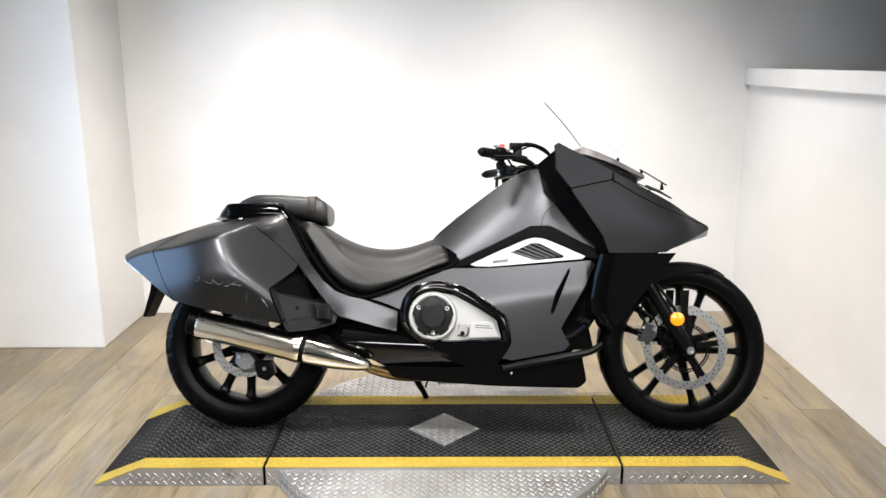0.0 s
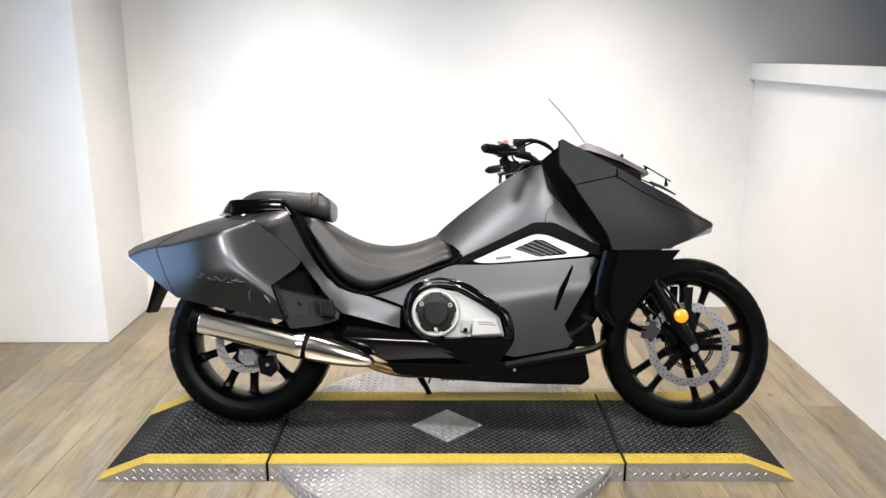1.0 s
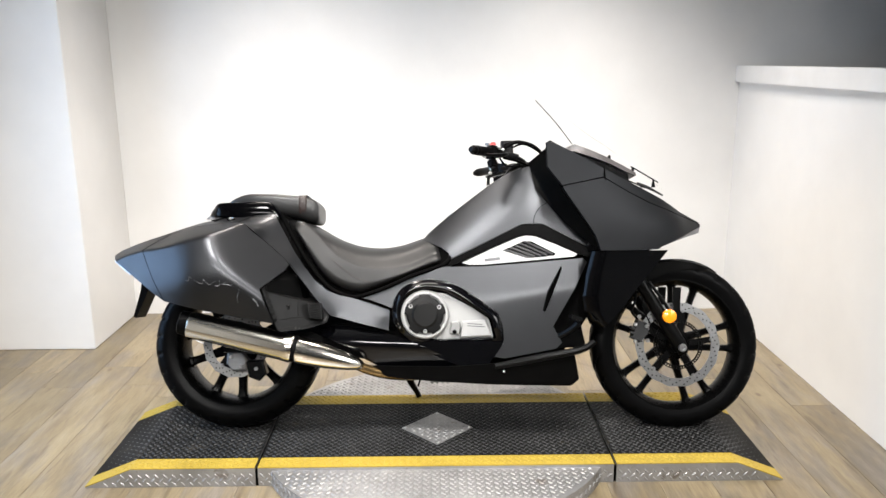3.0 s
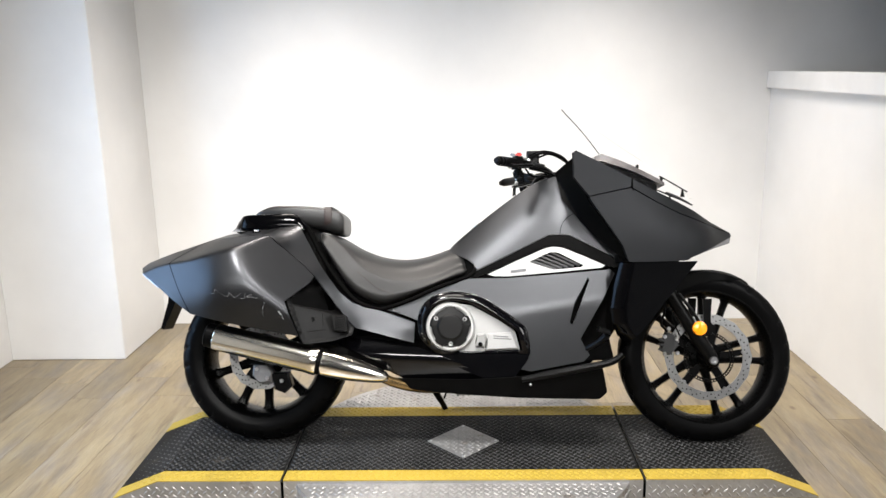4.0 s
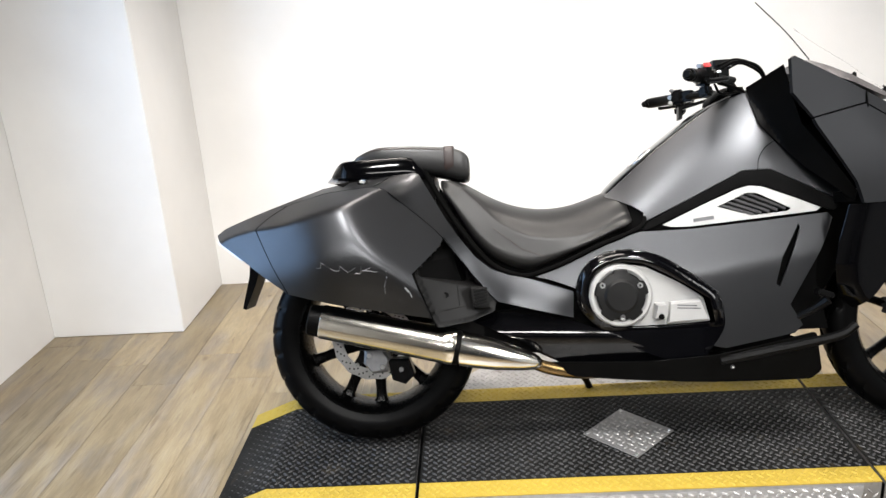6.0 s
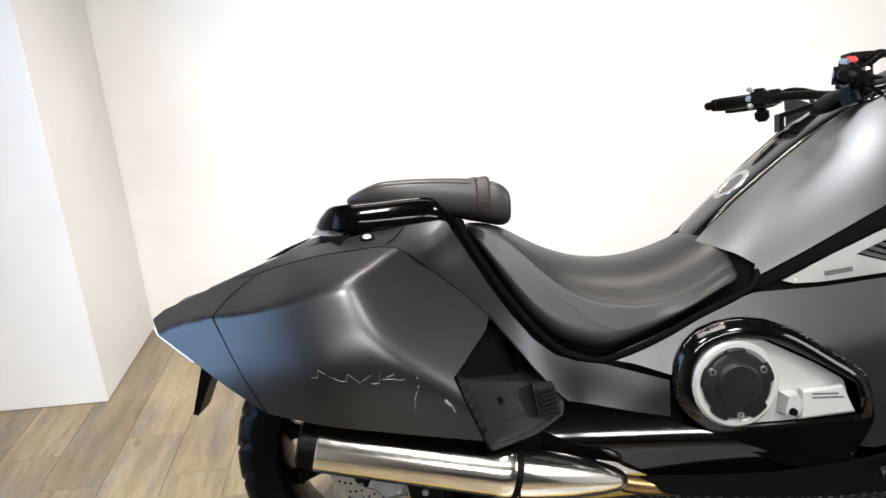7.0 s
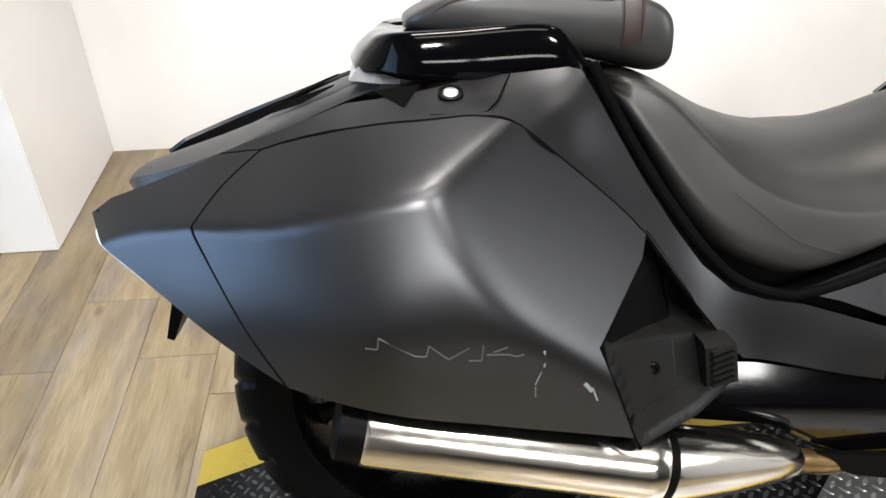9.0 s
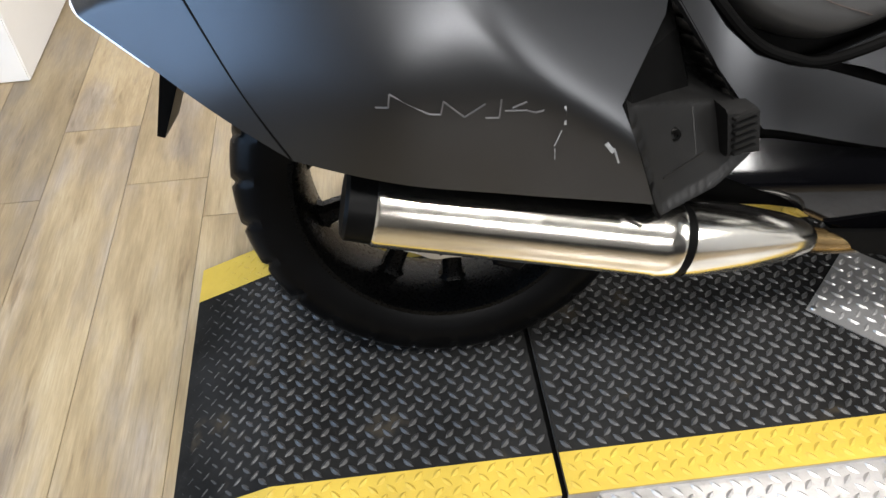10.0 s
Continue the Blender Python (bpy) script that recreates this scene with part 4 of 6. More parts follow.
rear_joint = [(p.x, p.y) for p in spline([(-0.198, 0.722, 0), (-0.237, 0.693, 0), (-0.263, 0.664, 0)], 8)] + [(p.x, p.y) for p in spline([(-0.264, 0.661, 0), (-0.240, 0.612, 0), (-0.215, 0.560, 0), (-0.178, 0.488, 0)], 8)]
both("panel_joint", tube([(x, -case_depth(x, z) + 0.0004, z) for x, z in rear_joint], 0.0012, 6, 1), deep_black, bike)
for line in ([(0.093, 0.791), (0.056, 0.762), (-0.005, 0.760)], [(0.236, 0.616), (0.248, 0.600), (0.30, 0.524), (0.343, 0.452)]):
    both("panel_joint", tube([(x, -shoulder(x, z) + 0.0003, z) for x, z in line], 0.0009, 5, 3), deep_black, bike)
both("lid_notch", loft([[(x, -shoulder(x, z) - q, z) for x, z in ((-0.066, 0.777), (-0.033, 0.765), (-0.012, 0.783))] for q in (-0.002, 0.0022)]), deep_black, bike, "", 20)
# passenger foot-peg bay
BAY = rounded([(0.238, 0.612), (0.250, 0.602), (0.345, 0.462), (0.372, 0.432), (0.366, 0.405), (0.30, 0.386), (0.216, 0.380), (0.203, 0.402), (0.160, 0.527)], 0.007)
bay_rim = [a.lerp(b, k / 6) for a, b in zip(BAY, BAY[1:] + BAY[:1]) for k in range(6)]
bay_face = thin_plate([(0.240, 0.612, 0.250), (0.158, 0.527, 0.370), (0.202, 0.405, 0.356), (0.216, 0.382, 0.350), (0.30, 0.522, 0.250), (0.345, 0.455, 0.247), (0.366, 0.410, 0.250), (0.30, 0.388, 0.300)])


def eased_step(v, lo, hi):
    u = max(0.0, min(1.0, (v - lo) / (hi - lo)))
    return u * u * (3 - 2 * u)


def bay(x, z):
    """A recess with a rounded rim above, and a ledge that carries the folded peg below."""
    d = min(math.hypot(x - p.x, z - p.y) for p in bay_rim)
    well = eased_step(d, 0.003, 0.015)
    return bay_face(x, z) - 0.003 - well * (0.004 + 0.080 * eased_step(z + 0.30 * (x - 0.20), 0.508, 0.522))


for s, bay_ob in zip((-1, 1), both("peg_bay", sheet([(p.x, p.y) for p in BAY], bay, 0.004, 0.0042), bay_plastic, bike, "black plastic recess for the passenger peg", 35, bay)):
    peg = part("foot_peg", loft([[(0.310, s * y, 0.420 + e), (0.354, s * (y - 0.012), 0.416 + e), (0.348, s * (y - 0.012), 0.472 - e), (0.304, s * y, 0.478 - e)] for y, e in ((0.235, 0.0), (0.290, 0.0), (0.297, 0.004))]), bay_plastic, bay_ob, "black folded foot peg", 30)
    bm = bmesh.new()
    for k in range(6):
        box(bm, (0.330 - 0.0006 * k, s * 0.292, 0.428 + 0.0084 * k), (0.034, 0.012, 0.0042), pose(0, 0, 0, 0, -8, -16 * s).to_3x3(), 0.001)
    bm.normal_update()
    part("peg_ribs", bm, bay_plastic, bay_ob, "ribbed rubber face", 30)
    part("bolt", screw((0.238, s * (bay(0.238, 0.462) - 0.001), 0.462), 0.008), satin_black, bay_ob)
    for line in ([(0.268, 0.482), (0.272, 0.430)], [(0.222, 0.420), (0.285, 0.428)]):
        part("moulded_rib", tube([(x, s * bay(x, z), z) for x, z in line], 0.0014, 6, 1), bay_plastic, bay_ob)

edge = [(0.240, 0.611), (0.200, 0.570), (0.160, 0.527), (0.180, 0.466), (0.203, 0.402), (0.213, 0.383)]
for s in (-1, 1):
    part("panel_joint", tube([(x, s * (bay_face(x, z) + 0.001), z) for x, z in edge], 0.0026, 6, 2), deep_black, bike)

# --- tail between the cases ---
bm = loft([[(x, -w, z - h), (x, -w, z), (x, -w * 0.6, z + 0.012), (x, w * 0.6, z + 0.012), (x, w, z), (x, w, z - h)] for x, w, z, h in (
    (-0.33, 0.095, 0.628, 0.02), (-0.26, 0.110, 0.660, 0.05), (-0.12, 0.140, 0.724, 0.08), (0.04, 0.155, 0.772, 0.10), (0.16, 0.150, 0.798, 0.10), (0.215, 0.145, 0.776, 0.08))])
part("tail_cover", bm, plastic_black, bike, "black plastic centre tail cover", 30)
bm = loft([[(-0.066, -0.150, 0.782), (-0.097, -0.128, 0.784), (-0.101, 0.128, 0.784), (-0.066, 0.150, 0.782), (-0.035, 0.140, 0.778), (-0.035, -0.140, 0.778)],
           [(-0.056, -0.132, 0.804), (-0.076, -0.112, 0.808), (-0.080, 0.112, 0.808), (-0.056, 0.132, 0.804), (-0.03, 0.12, 0.808), (-0.03, -0.12, 0.808)]])
part("grab_rail_end", bm, tail_lens, bike, "pale translucent lamp strip behind the grab rail", 30)
U = [(0.192, 0.152, 0.786, 0.008), (0.170, 0.157, 0.800, 0.020), (0.140, 0.159, 0.812, 0.030), (0.03, 0.161, 0.811, 0.029), (-0.030, 0.155, 0.813, 0.026), (-0.051, 0.130, 0.816, 0.021), (-0.062, 0.06, 0.817, 0.017), (-0.066, 0.0, 0.818, 0.016)]
U_at = spline([(x, y, z) for x, y, z, h in U], 4)
U_h = [p.x for p in spline([(h, 0, 0) for x, y, z, h in U], 4)]
rings = []
for sd, run in ((-1, list(zip(U_at, U_h))), (1, list(zip(U_at, U_h))[-2::-1])):
    for p, h in run:
        k = eased_step(0.158 - p.y, 0.0, 0.075)
        out = Vector((-k, sd * (1 - k), 0)).normalized()
        rings.append([Vector((p.x, sd * p.y, p.z)) + out * 0.026 * (a - 0.42 * k * b) + Vector((0, 0, h * b * (1 + 0.4 * k * (b < 0)))) for a, b in ((-1.6, -0.7), (0.3, -1.0), (0.8, -0.95), (0.95, -0.7), (0.85, 0.0), (0.62, 0.75), (0.45, 0.97), (0.2, 1.05), (-1.8, 0.95))])
part("grab_rail", loft(rings), rail_black, bike, "gloss black passenger grab rail", 48)
bm = loft([[(x, -w, z0), (x - 0.004, -w * 0.96, z1), (x - 0.008, -w * 0.5, z1 + 0.003), (x - 0.010, 0, z1 + 0.004), (x - 0.008, w * 0.5, z1 + 0.003), (x - 0.004, w * 0.96, z1), (x, w, z0), (x, 0, z0 - 0.004)] for x, w, z0, z1 in (
    (-0.412, 0.010, 0.630, 0.640), (-0.400, 0.040, 0.624, 0.655), (-0.384, 0.062, 0.626, 0.664), (-0.352, 0.086, 0.640, 0.672), (-0.30, 0.096, 0.664, 0.686), (-0.25, 0.101, 0.698, 0.702), (-0.16, 0.115, 0.736, 0.739), (-0.10, 0.124, 0.760, 0.763), (-0.06, 0.128, 0.773, 0.776))])
part("tail_strip", loft([[(x, y - 0.010, z), (x, y, z + 0.006), (x, y + 0.012, z + 0.003), (x, y, z - 0.004)] for x, y, z in ((-0.322, 0.098, 0.652), (-0.290, 0.102, 0.668), (-0.262, 0.108, 0.682), (-0.244, 0.112, 0.690))]), tail_grey, bike, "grey moulded strip beside the tail", 40)
part("tail_tip", bm, tail_grey, bike, "dark grey rear end of the tail", 40)
bm = loft([[(-0.236, -0.012, 0.706), (-0.236, -0.010, 0.716), (-0.236, 0.010, 0.716), (-0.236, 0.012, 0.706)],
           [(-0.19, -0.062, 0.716), (-0.19, -0.045, 0.741), (-0.19, 0.045, 0.741), (-0.19, 0.062, 0.716)],
           [(-0.13, -0.094, 0.735), (-0.13, -0.075, 0.767), (-0.13, 0.075, 0.767), (-0.13, 0.094, 0.735)],
           [(-0.06, -0.11, 0.755), (-0.06, -0.09, 0.790), (-0.06, 0.09, 0.790), (-0.06, 0.11, 0.755)]])
soft("tail_spine", bm, tail_grey, bike, "dark grey rounded centre tail piece", 2)
for s in (-1, 1):
    part("tail_slit", loft([[(-0.205, s * 0.045, 0.736), (-0.205, s * 0.043, 0.738), (-0.205, s * 0.041, 0.736)], [(-0.165, s * 0.058, 0.748), (-0.165, s * 0.048, 0.757), (-0.165, s * 0.040, 0.753)], [(-0.120, s * 0.064, 0.770), (-0.120, s * 0.062, 0.772), (-0.120, s * 0.060, 0.770)]]), deep_black, bike, "", 30)
bm = loft([[(-0.388, y, 0.622), (-0.388, y, 0.646), (-0.36, y, 0.655), (-0.33, y, 0.62)] for y in (-0.125, 0.125)])
part("tail_lamp", bm, gloss_black, bike, "dark tail lamp strip", 30)
bm = loft([[(-0.352, y, 0.622), (-0.362, y, 0.520), (-0.388, y, 0.424), (-0.378, y, 0.420), (-0.342, y, 0.500), (-0.318, y, 0.575), (-0.312, y, 0.622)] for y in (-0.058, 0.042)])
part("plate_bracket", bm, plastic_black, bike, "black hanging number plate bracket", 20)

# --- passenger pad, folded flat behind the seat ---
pad_rings = []
for x, w, z0, z1 in ((-0.026, 0.060, 0.840, 0.850), (-0.020, 0.088, 0.836, 0.856), (0.004, 0.100, 0.830, 0.868), (0.040, 0.108, 0.824, 0.881), (0.070, 0.112, 0.818, 0.883), (0.150, 0.116, 0.804, 0.881), (0.235, 0.117, 0.786, 0.874), (0.270, 0.117, 0.776, 0.869), (0.300, 0.115, 0.768, 0.858), (0.314, 0.108, 0.774, 0.842), (0.317, 0.098, 0.786, 0.828)):
    m = (z0 + z1) / 2
    pad_rings.append([(x, -w * 0.92, z0), (x, -w, m), (x, -w, z1 - (z1 - z0) * 0.22), (x, -w * 0.96, z1 - 0.004), (x, -w * 0.86, z1 - 0.001), (x, -w * 0.4, z1 + 0.001), (x, w * 0.4, z1 + 0.001), (x, w * 0.86, z1 - 0.001), (x, w * 0.96, z1 - 0.004), (x, w, z1 - (z1 - z0) * 0.22), (x, w, m), (x, w * 0.92, z0), (x, 0, z0 - 0.004)])
pad = soft("passenger_pad", loft(pad_rings), pad_vinyl, bike, "black vinyl passenger back pad, folded down")


def hoop(x, w, z0, z1, dx, proud):
    """A band across the pad."""
    rings = []
    for px, q in ((x - dx, 0.0), (x - dx, proud), (x + dx, proud), (x + dx, 0.0)):
        m = (z0 + z1) / 2
        rings.append([(px, -(w + q) * 0.92, z0 - q), (px, -(w + q), m), (px, -(w + q), z1 - (z1 - z0) * 0.22), (px, -(w + q) * 0.965, z1 - 0.003 + q), (px, -w * 0.86, z1 + q), (px, 0, z1 + 0.001 + q), (px, w * 0.86, z1 + q), (px, (w + q) * 0.965, z1 - 0.003 + q), (px, w + q, z1 - (z1 - z0) * 0.22), (px, w + q, m), (px, (w + q) * 0.92, z0 - q)])
    return loft(rings, cap=False)


soft("strap", hoop(0.258, 0.1150, 0.781, 0.8715, 0.0155, 0.0035), strap_vinyl, pad, "brown-black vinyl strap", 2)
for x in (0.2465, 0.2695):
    soft("stitch", hoop(x, 0.1168, 0.781, 0.8725, 0.0008, 0.0035), thread, pad, "brown stitching", 1)
for s in (-1, 1):
    part("piping", tube([(0.006, s * 0.0985, 0.8555), (0.035, s * 0.1068, 0.8705), (0.075, s * 0.1112, 0.8735), (0.15, s * 0.1148, 0.8715), (0.235, s * 0.1158, 0.8635)], 0.0009, 6), thread, pad)

# --- rider's seat ---
seat_rings = []
for x, zt, wt, zm, wm, zb, wb in ((0.225, 0.778, 0.100, 0.772, 0.140, 0.755, 0.160), (0.262, 0.775, 0.105, 0.765, 0.148, 0.698, 0.178), (0.300, 0.764, 0.105, 0.745, 0.152, 0.622, 0.192), (0.345, 0.735, 0.110, 0.694, 0.164, 0.560, 0.202),
                                  (0.385, 0.712, 0.115, 0.650, 0.176, 0.530, 0.205), (0.430, 0.694, 0.120, 0.622, 0.184, 0.512, 0.206), (0.475, 0.680, 0.125, 0.604, 0.188, 0.500, 0.206), (0.560, 0.672, 0.125, 0.592, 0.188, 0.534, 0.203), (0.640, 0.688, 0.118, 0.603, 0.178, 0.568, 0.198),
                                  (0.700, 0.712, 0.108, 0.628, 0.160, 0.594, 0.184), (0.740, 0.722, 0.098, 0.650, 0.140, 0.608, 0.168), (0.785, 0.688, 0.088, 0.655, 0.122, 0.618, 0.150)):
    half = [(wb, zb), (wb * 0.6 + wm * 0.4, zb * 0.55 + zm * 0.45), (wm + 0.004, zm - 0.014), (wm, zm), (wm - 0.012, zm + 0.006), (wt * 0.55 + wm * 0.45, zm + (zt - zm) * 0.55), (wt * 0.6, zt)]
    seat_rings.append([(x, -w, z) for w, z in half] + [(x, 0, zt + 0.001)] + [(x, w, z) for w, z in reversed(half)] + [(x, 0, zb - 0.01)])
SEAT_SEAM = lambda s: [(0.372, s * 0.190, 0.632), (0.415, s * 0.1965, 0.598), (0.455, s * 0.2005, 0.567), (0.515, s * 0.2015, 0.545)]
seat = soft("seat", loft(seat_rings), vinyl, bike, "black vinyl saddle with a scooped rider's seat")
for s in (-1, 1):
    part("seam", tube(SEAT_SEAM(s), 0.0006, 6), thread, seat)
GASKET = [(0.192, -0.176, 0.796), (0.222, -0.180, 0.735), (0.262, -0.190, 0.665), (0.300, -0.197, 0.608), (0.338, -0.202, 0.558), (0.376, -0.204, 0.522), (0.420, -0.205, 0.502), (0.468, -0.203, 0.494), (0.560, -0.207, 0.522), (0.660, -0.203, 0.566), (0.775, -0.178, 0.606), (0.804, -0.144, 0.640), (0.793, -0.106, 0.672), (0.750, -0.078, 0.704)]
both("seat_gasket", tube(GASKET, [0.0075, 0.008, 0.008, 0.008, 0.0078, 0.0075, 0.007, 0.007, 0.007, 0.007, 0.007, 0.007, 0.007, 0.007], 10, 5), deep_black, bike, "black edging round the seat")

# --- exhaust ---
EX0, EX1, EX2 = Vector((-0.102, -0.302, 0.406)), Vector((0.256, -0.291, 0.317)), Vector((0.486, -0.212, 0.252))
axis = (EX1 - EX0).normalized()
muffler = part("muffler", tube([EX0, EX0 + axis * 0.004, EX1 - axis * 0.034, EX1 - axis * 0.030, EX1 - axis * 0.008, EX1 - axis * 0.004], [0.0440, 0.0460, 0.0490, 0.0505, 0.0505, 0.0490], 40, 1), chrome, bike, "polished steel silencer")
part("end_cap", tube([EX0 - axis * 0.034, EX0 - axis * 0.030, EX0 + axis * 0.003], [0.036, 0.0415, 0.0435], 32, 1), plastic_black, muffler, "black plastic end cap")
part("clamp_band", tube([EX1 - axis * 0.006, EX1 - axis * 0.004, EX1 + axis * 0.008, EX1 + axis * 0.010], [0.045, 0.0465, 0.0465, 0.045], 32, 1), plastic_black, muffler, "black rubber band")
rings = []
for u, w, h in ((0.03, 0.046, 0.0475), (0.10, 0.0475, 0.049), (0.45, 0.043, 0.044), (0.78, 0.034, 0.032), (0.93, 0.026, 0.023), (0.99, 0.019, 0.016), (1.02, 0.010, 0.008)):
    c = EX1.lerp(EX2, u)
    rings.append([c + Vector((0, -w * math.cos(a), h * math.sin(a))) + axis * 0 for a in (2 * math.pi * k / 20 for k in range(20))])
cone = part("heat_shield", loft(rings), chrome, muffler, "polished steel tapered heat shield", 50)
part("bolt", screw((0.405, -0.270, 0.272), 0.0065, 0.004), steel, cone)
part("header_pipe", tube([(0.44, -0.21, 0.262), (0.50, -0.195, 0.234), (0.58, -0.17, 0.212), (0.68, -0.14, 0.205), (0.80, -0.11, 0.22), (0.95, -0.09, 0.24)], [0.015, 0.018, 0.019, 0.019, 0.019, 0.019], 14), pipe_gold, bike, "heat-tinted exhaust header pipe")

# --- swing arm and lower covers ---
arm_top = flat_plane([(0.32, 0.372, 0.180), (0.42, 0.388, 0.186), (0.575, 0.362, 0.204), (0.45, 0.335, 0.208), (0.60, 0.31, 0.226)])
arm_low = flat_plane([(0.45, 0.335, 0.208), (0.60, 0.31, 0.226), (0.845, 0.246, 0.215), (0.56, 0.237, 0.185), (0.49, 0.27, 0.190)])
arm = lambda x, z: soft_min(arm_top(x, z), arm_low(x, z), k=0.006)
both("swing_cover", sheet([(0.30, 0.372), (0.345, 0.392), (0.42, 0.390), (0.575, 0.364), (0.668, 0.331), (0.76, 0.290), (0.845, 0.246), (0.70, 0.238), (0.555, 0.238), (0.49, 0.270), (0.44, 0.310)], arm, 0.008, 0.010, round_r=0.012), gloss_black, bike, "gloss black swing arm cover", 35, arm)
for s in (-1, 1):
    part("swing_arm", loft([[(x, s * (y - 0.016), z - h), (x, s * (y + 0.016), z - h * 0.8), (x, s * (y + 0.016), z + h * 0.8), (x, s * (y - 0.016), z + h)] for x, y, z, h in ((-0.03, 0.125, 0.313, 0.022), (0.10, 0.128, 0.318, 0.034), (0.30, 0.13, 0.335, 0.045), (0.60, 0.13, 0.35, 0.05))]), satin_black, bike, "", 30)
part("swing_body", loft([[(x, -w, z0), (x, -w, z1), (x, w, z1), (x, w, z0)] for x, w, z0, z1 in ((0.335, 0.150, 0.29, 0.385), (0.45, 0.155, 0.275, 0.40), (0.64, 0.165, 0.235, 0.39))]), deep_black, bike, "black swing arm pivot block", 20)
cal = part("rear_caliper", loft([[(-0.018 + e, y, 0.292 - e), (0.030, y, 0.300 - e), (0.056 - e, y, 0.262), (0.048 - e, y, 0.226 + e), (0.004, y, 0.222 + e), (-0.022 + e, y, 0.252)] for y, e in ((-0.080, 0.0), (-0.118, 0.0), (-0.126, 0.007))]), caliper_silver, bike, "grey cast rear brake caliper", 30)
part("caliper_bracket", loft([[(0.050, y, 0.262 - e), (0.112 - e, y, 0.262 - e), (0.126 - e, y, 0.214), (0.098, y, 0.186 + e), (0.060 + e, y, 0.200 + e)] for y, e in ((-0.080, 0.0), (-0.116, 0.0), (-0.122, 0.006))]), satin_black, cal, "black caliper bracket", 30)
for bx, bz in ((-0.004, 0.276), (0.034, 0.242), (0.088, 0.232)):
    part("bolt", screw((bx, -0.126, bz), 0.007, 0.005), steel, cal)
belly = lambda x, z: 0.175 + 0.05 * math.sin(max(0, min(1, (x - 0.5) / 0.75)) * math.pi) + 0.25 * (z - 0.18)
both("belly_pan", sheet([(0.50, 0.246), (0.78, 0.244), (0.965, 0.254), (1.10, 0.275), (1.245, 0.30), (1.268, 0.188), (1.240, 0.164), (0.942, 0.178), (0.678, 0.196), (0.576, 0.205)], belly, 0.006, 0.03, round_r=0.01), plastic_black, bike, "black plastic belly pan")
part("underbody", loft([[(x, -w, z), (x, -w, z + 0.06), (x, w, z + 0.06), (x, w, z)] for x, w, z in ((0.56, 0.14, 0.215), (0.70, 0.18, 0.198), (0.95, 0.20, 0.182), (1.22, 0.18, 0.170), (1.25, 0.17, 0.20))]), deep_black, bike, "", 20)
stand = part("side_stand", tube([(0.620, 0.165, 0.21), (0.645, 0.205, 0.140), (0.668, 0.232, 0.096), (0.682, 0.252, 0.062)], [0.015, 0.014, 0.011, 0.012], 10, 3), satin_black, bike, "black side stand, folded out")
part("stand_foot", boxed((0.686, 0.257, 0.056), (0.050, 0.045, 0.020), pose(0, 0, 0, 16, 0, 0).to_3x3(), 0.003), satin_black, stand)
part("stand_spring", tube([(0.690, 0.195, 0.165), (0.676, 0.220, 0.118)], 0.004, 8, 1), satin_black, stand)
sump = part("sump", boxed((0.764, -0.045, 0.180), (0.085, 0.060, 0.024), None, 0.006), caliper_silver, bike, "cast grey crankcase foot")
for k in range(4):
    part("fin", boxed((0.734 + 0.020 * k, -0.045, 0.169), (0.008, 0.056, 0.010), None, 0.002), caliper_silver, sump)

# --- main side fairing with the engine window ---
fair_up = flat_plane([(0.83, 0.545, 0.220), (1.13, 0.432, 0.240), (0.846, 0.612, 0.176), (1.20, 0.593, 0.224), (1.258, 0.630, 0.206)])
fair_low = flat_plane([(0.83, 0.545, 0.220), (1.13, 0.432, 0.238), (0.986, 0.300, 0.222), (1.197, 0.332, 0.218), (0.60, 0.46, 0.224)])


def fair(x, z):
    return soft_min(fair_up(x, z), fair_low(x, z), 0.268 - 0.9 * max(0.0, x - 1.225), k=0.0025)


FAIR = [(0.462, 0.495), (0.570, 0.532), (0.670, 0.570), (0.780, 0.600), (0.921, 0.601), (1.10, 0.613), (1.283, 0.628), (1.299, 0.612), (1.250, 0.520), (1.170, 0.382), (1.202, 0.325), (1.180, 0.302), (0.995, 0.268), (0.950, 0.277),
        (0.988, 0.322), (0.992, 0.351), (0.976, 0.425), (0.915, 0.475), (0.842, 0.523), (0.790, 0.545), (0.740, 0.553), (0.690, 0.549), (0.655, 0.538), (0.625, 0.515), (0.608, 0.488), (0.598, 0.463), (0.593, 0.452), (0.520, 0.480)]
SLOT = [(1.203, 0.602), (1.150, 0.510), (1.132, 0.440), (1.142, 0.432), (1.158, 0.470), (1.206, 0.590)]
both("side_fairing", sheet(FAIR, fair, 0.005, 0.018, gap=0.0012, hole=SLOT[::-1]), matte_grey, bike, "matte dark grey side fairing with a slit vent", 35, fair)
both("vent_liner", sheet([(1.21, 0.61), (1.12, 0.47), (1.12, 0.42), (1.16, 0.42), (1.22, 0.59)], lambda x, z: 0.175, 0.004, 0.05), deep_black, bike)
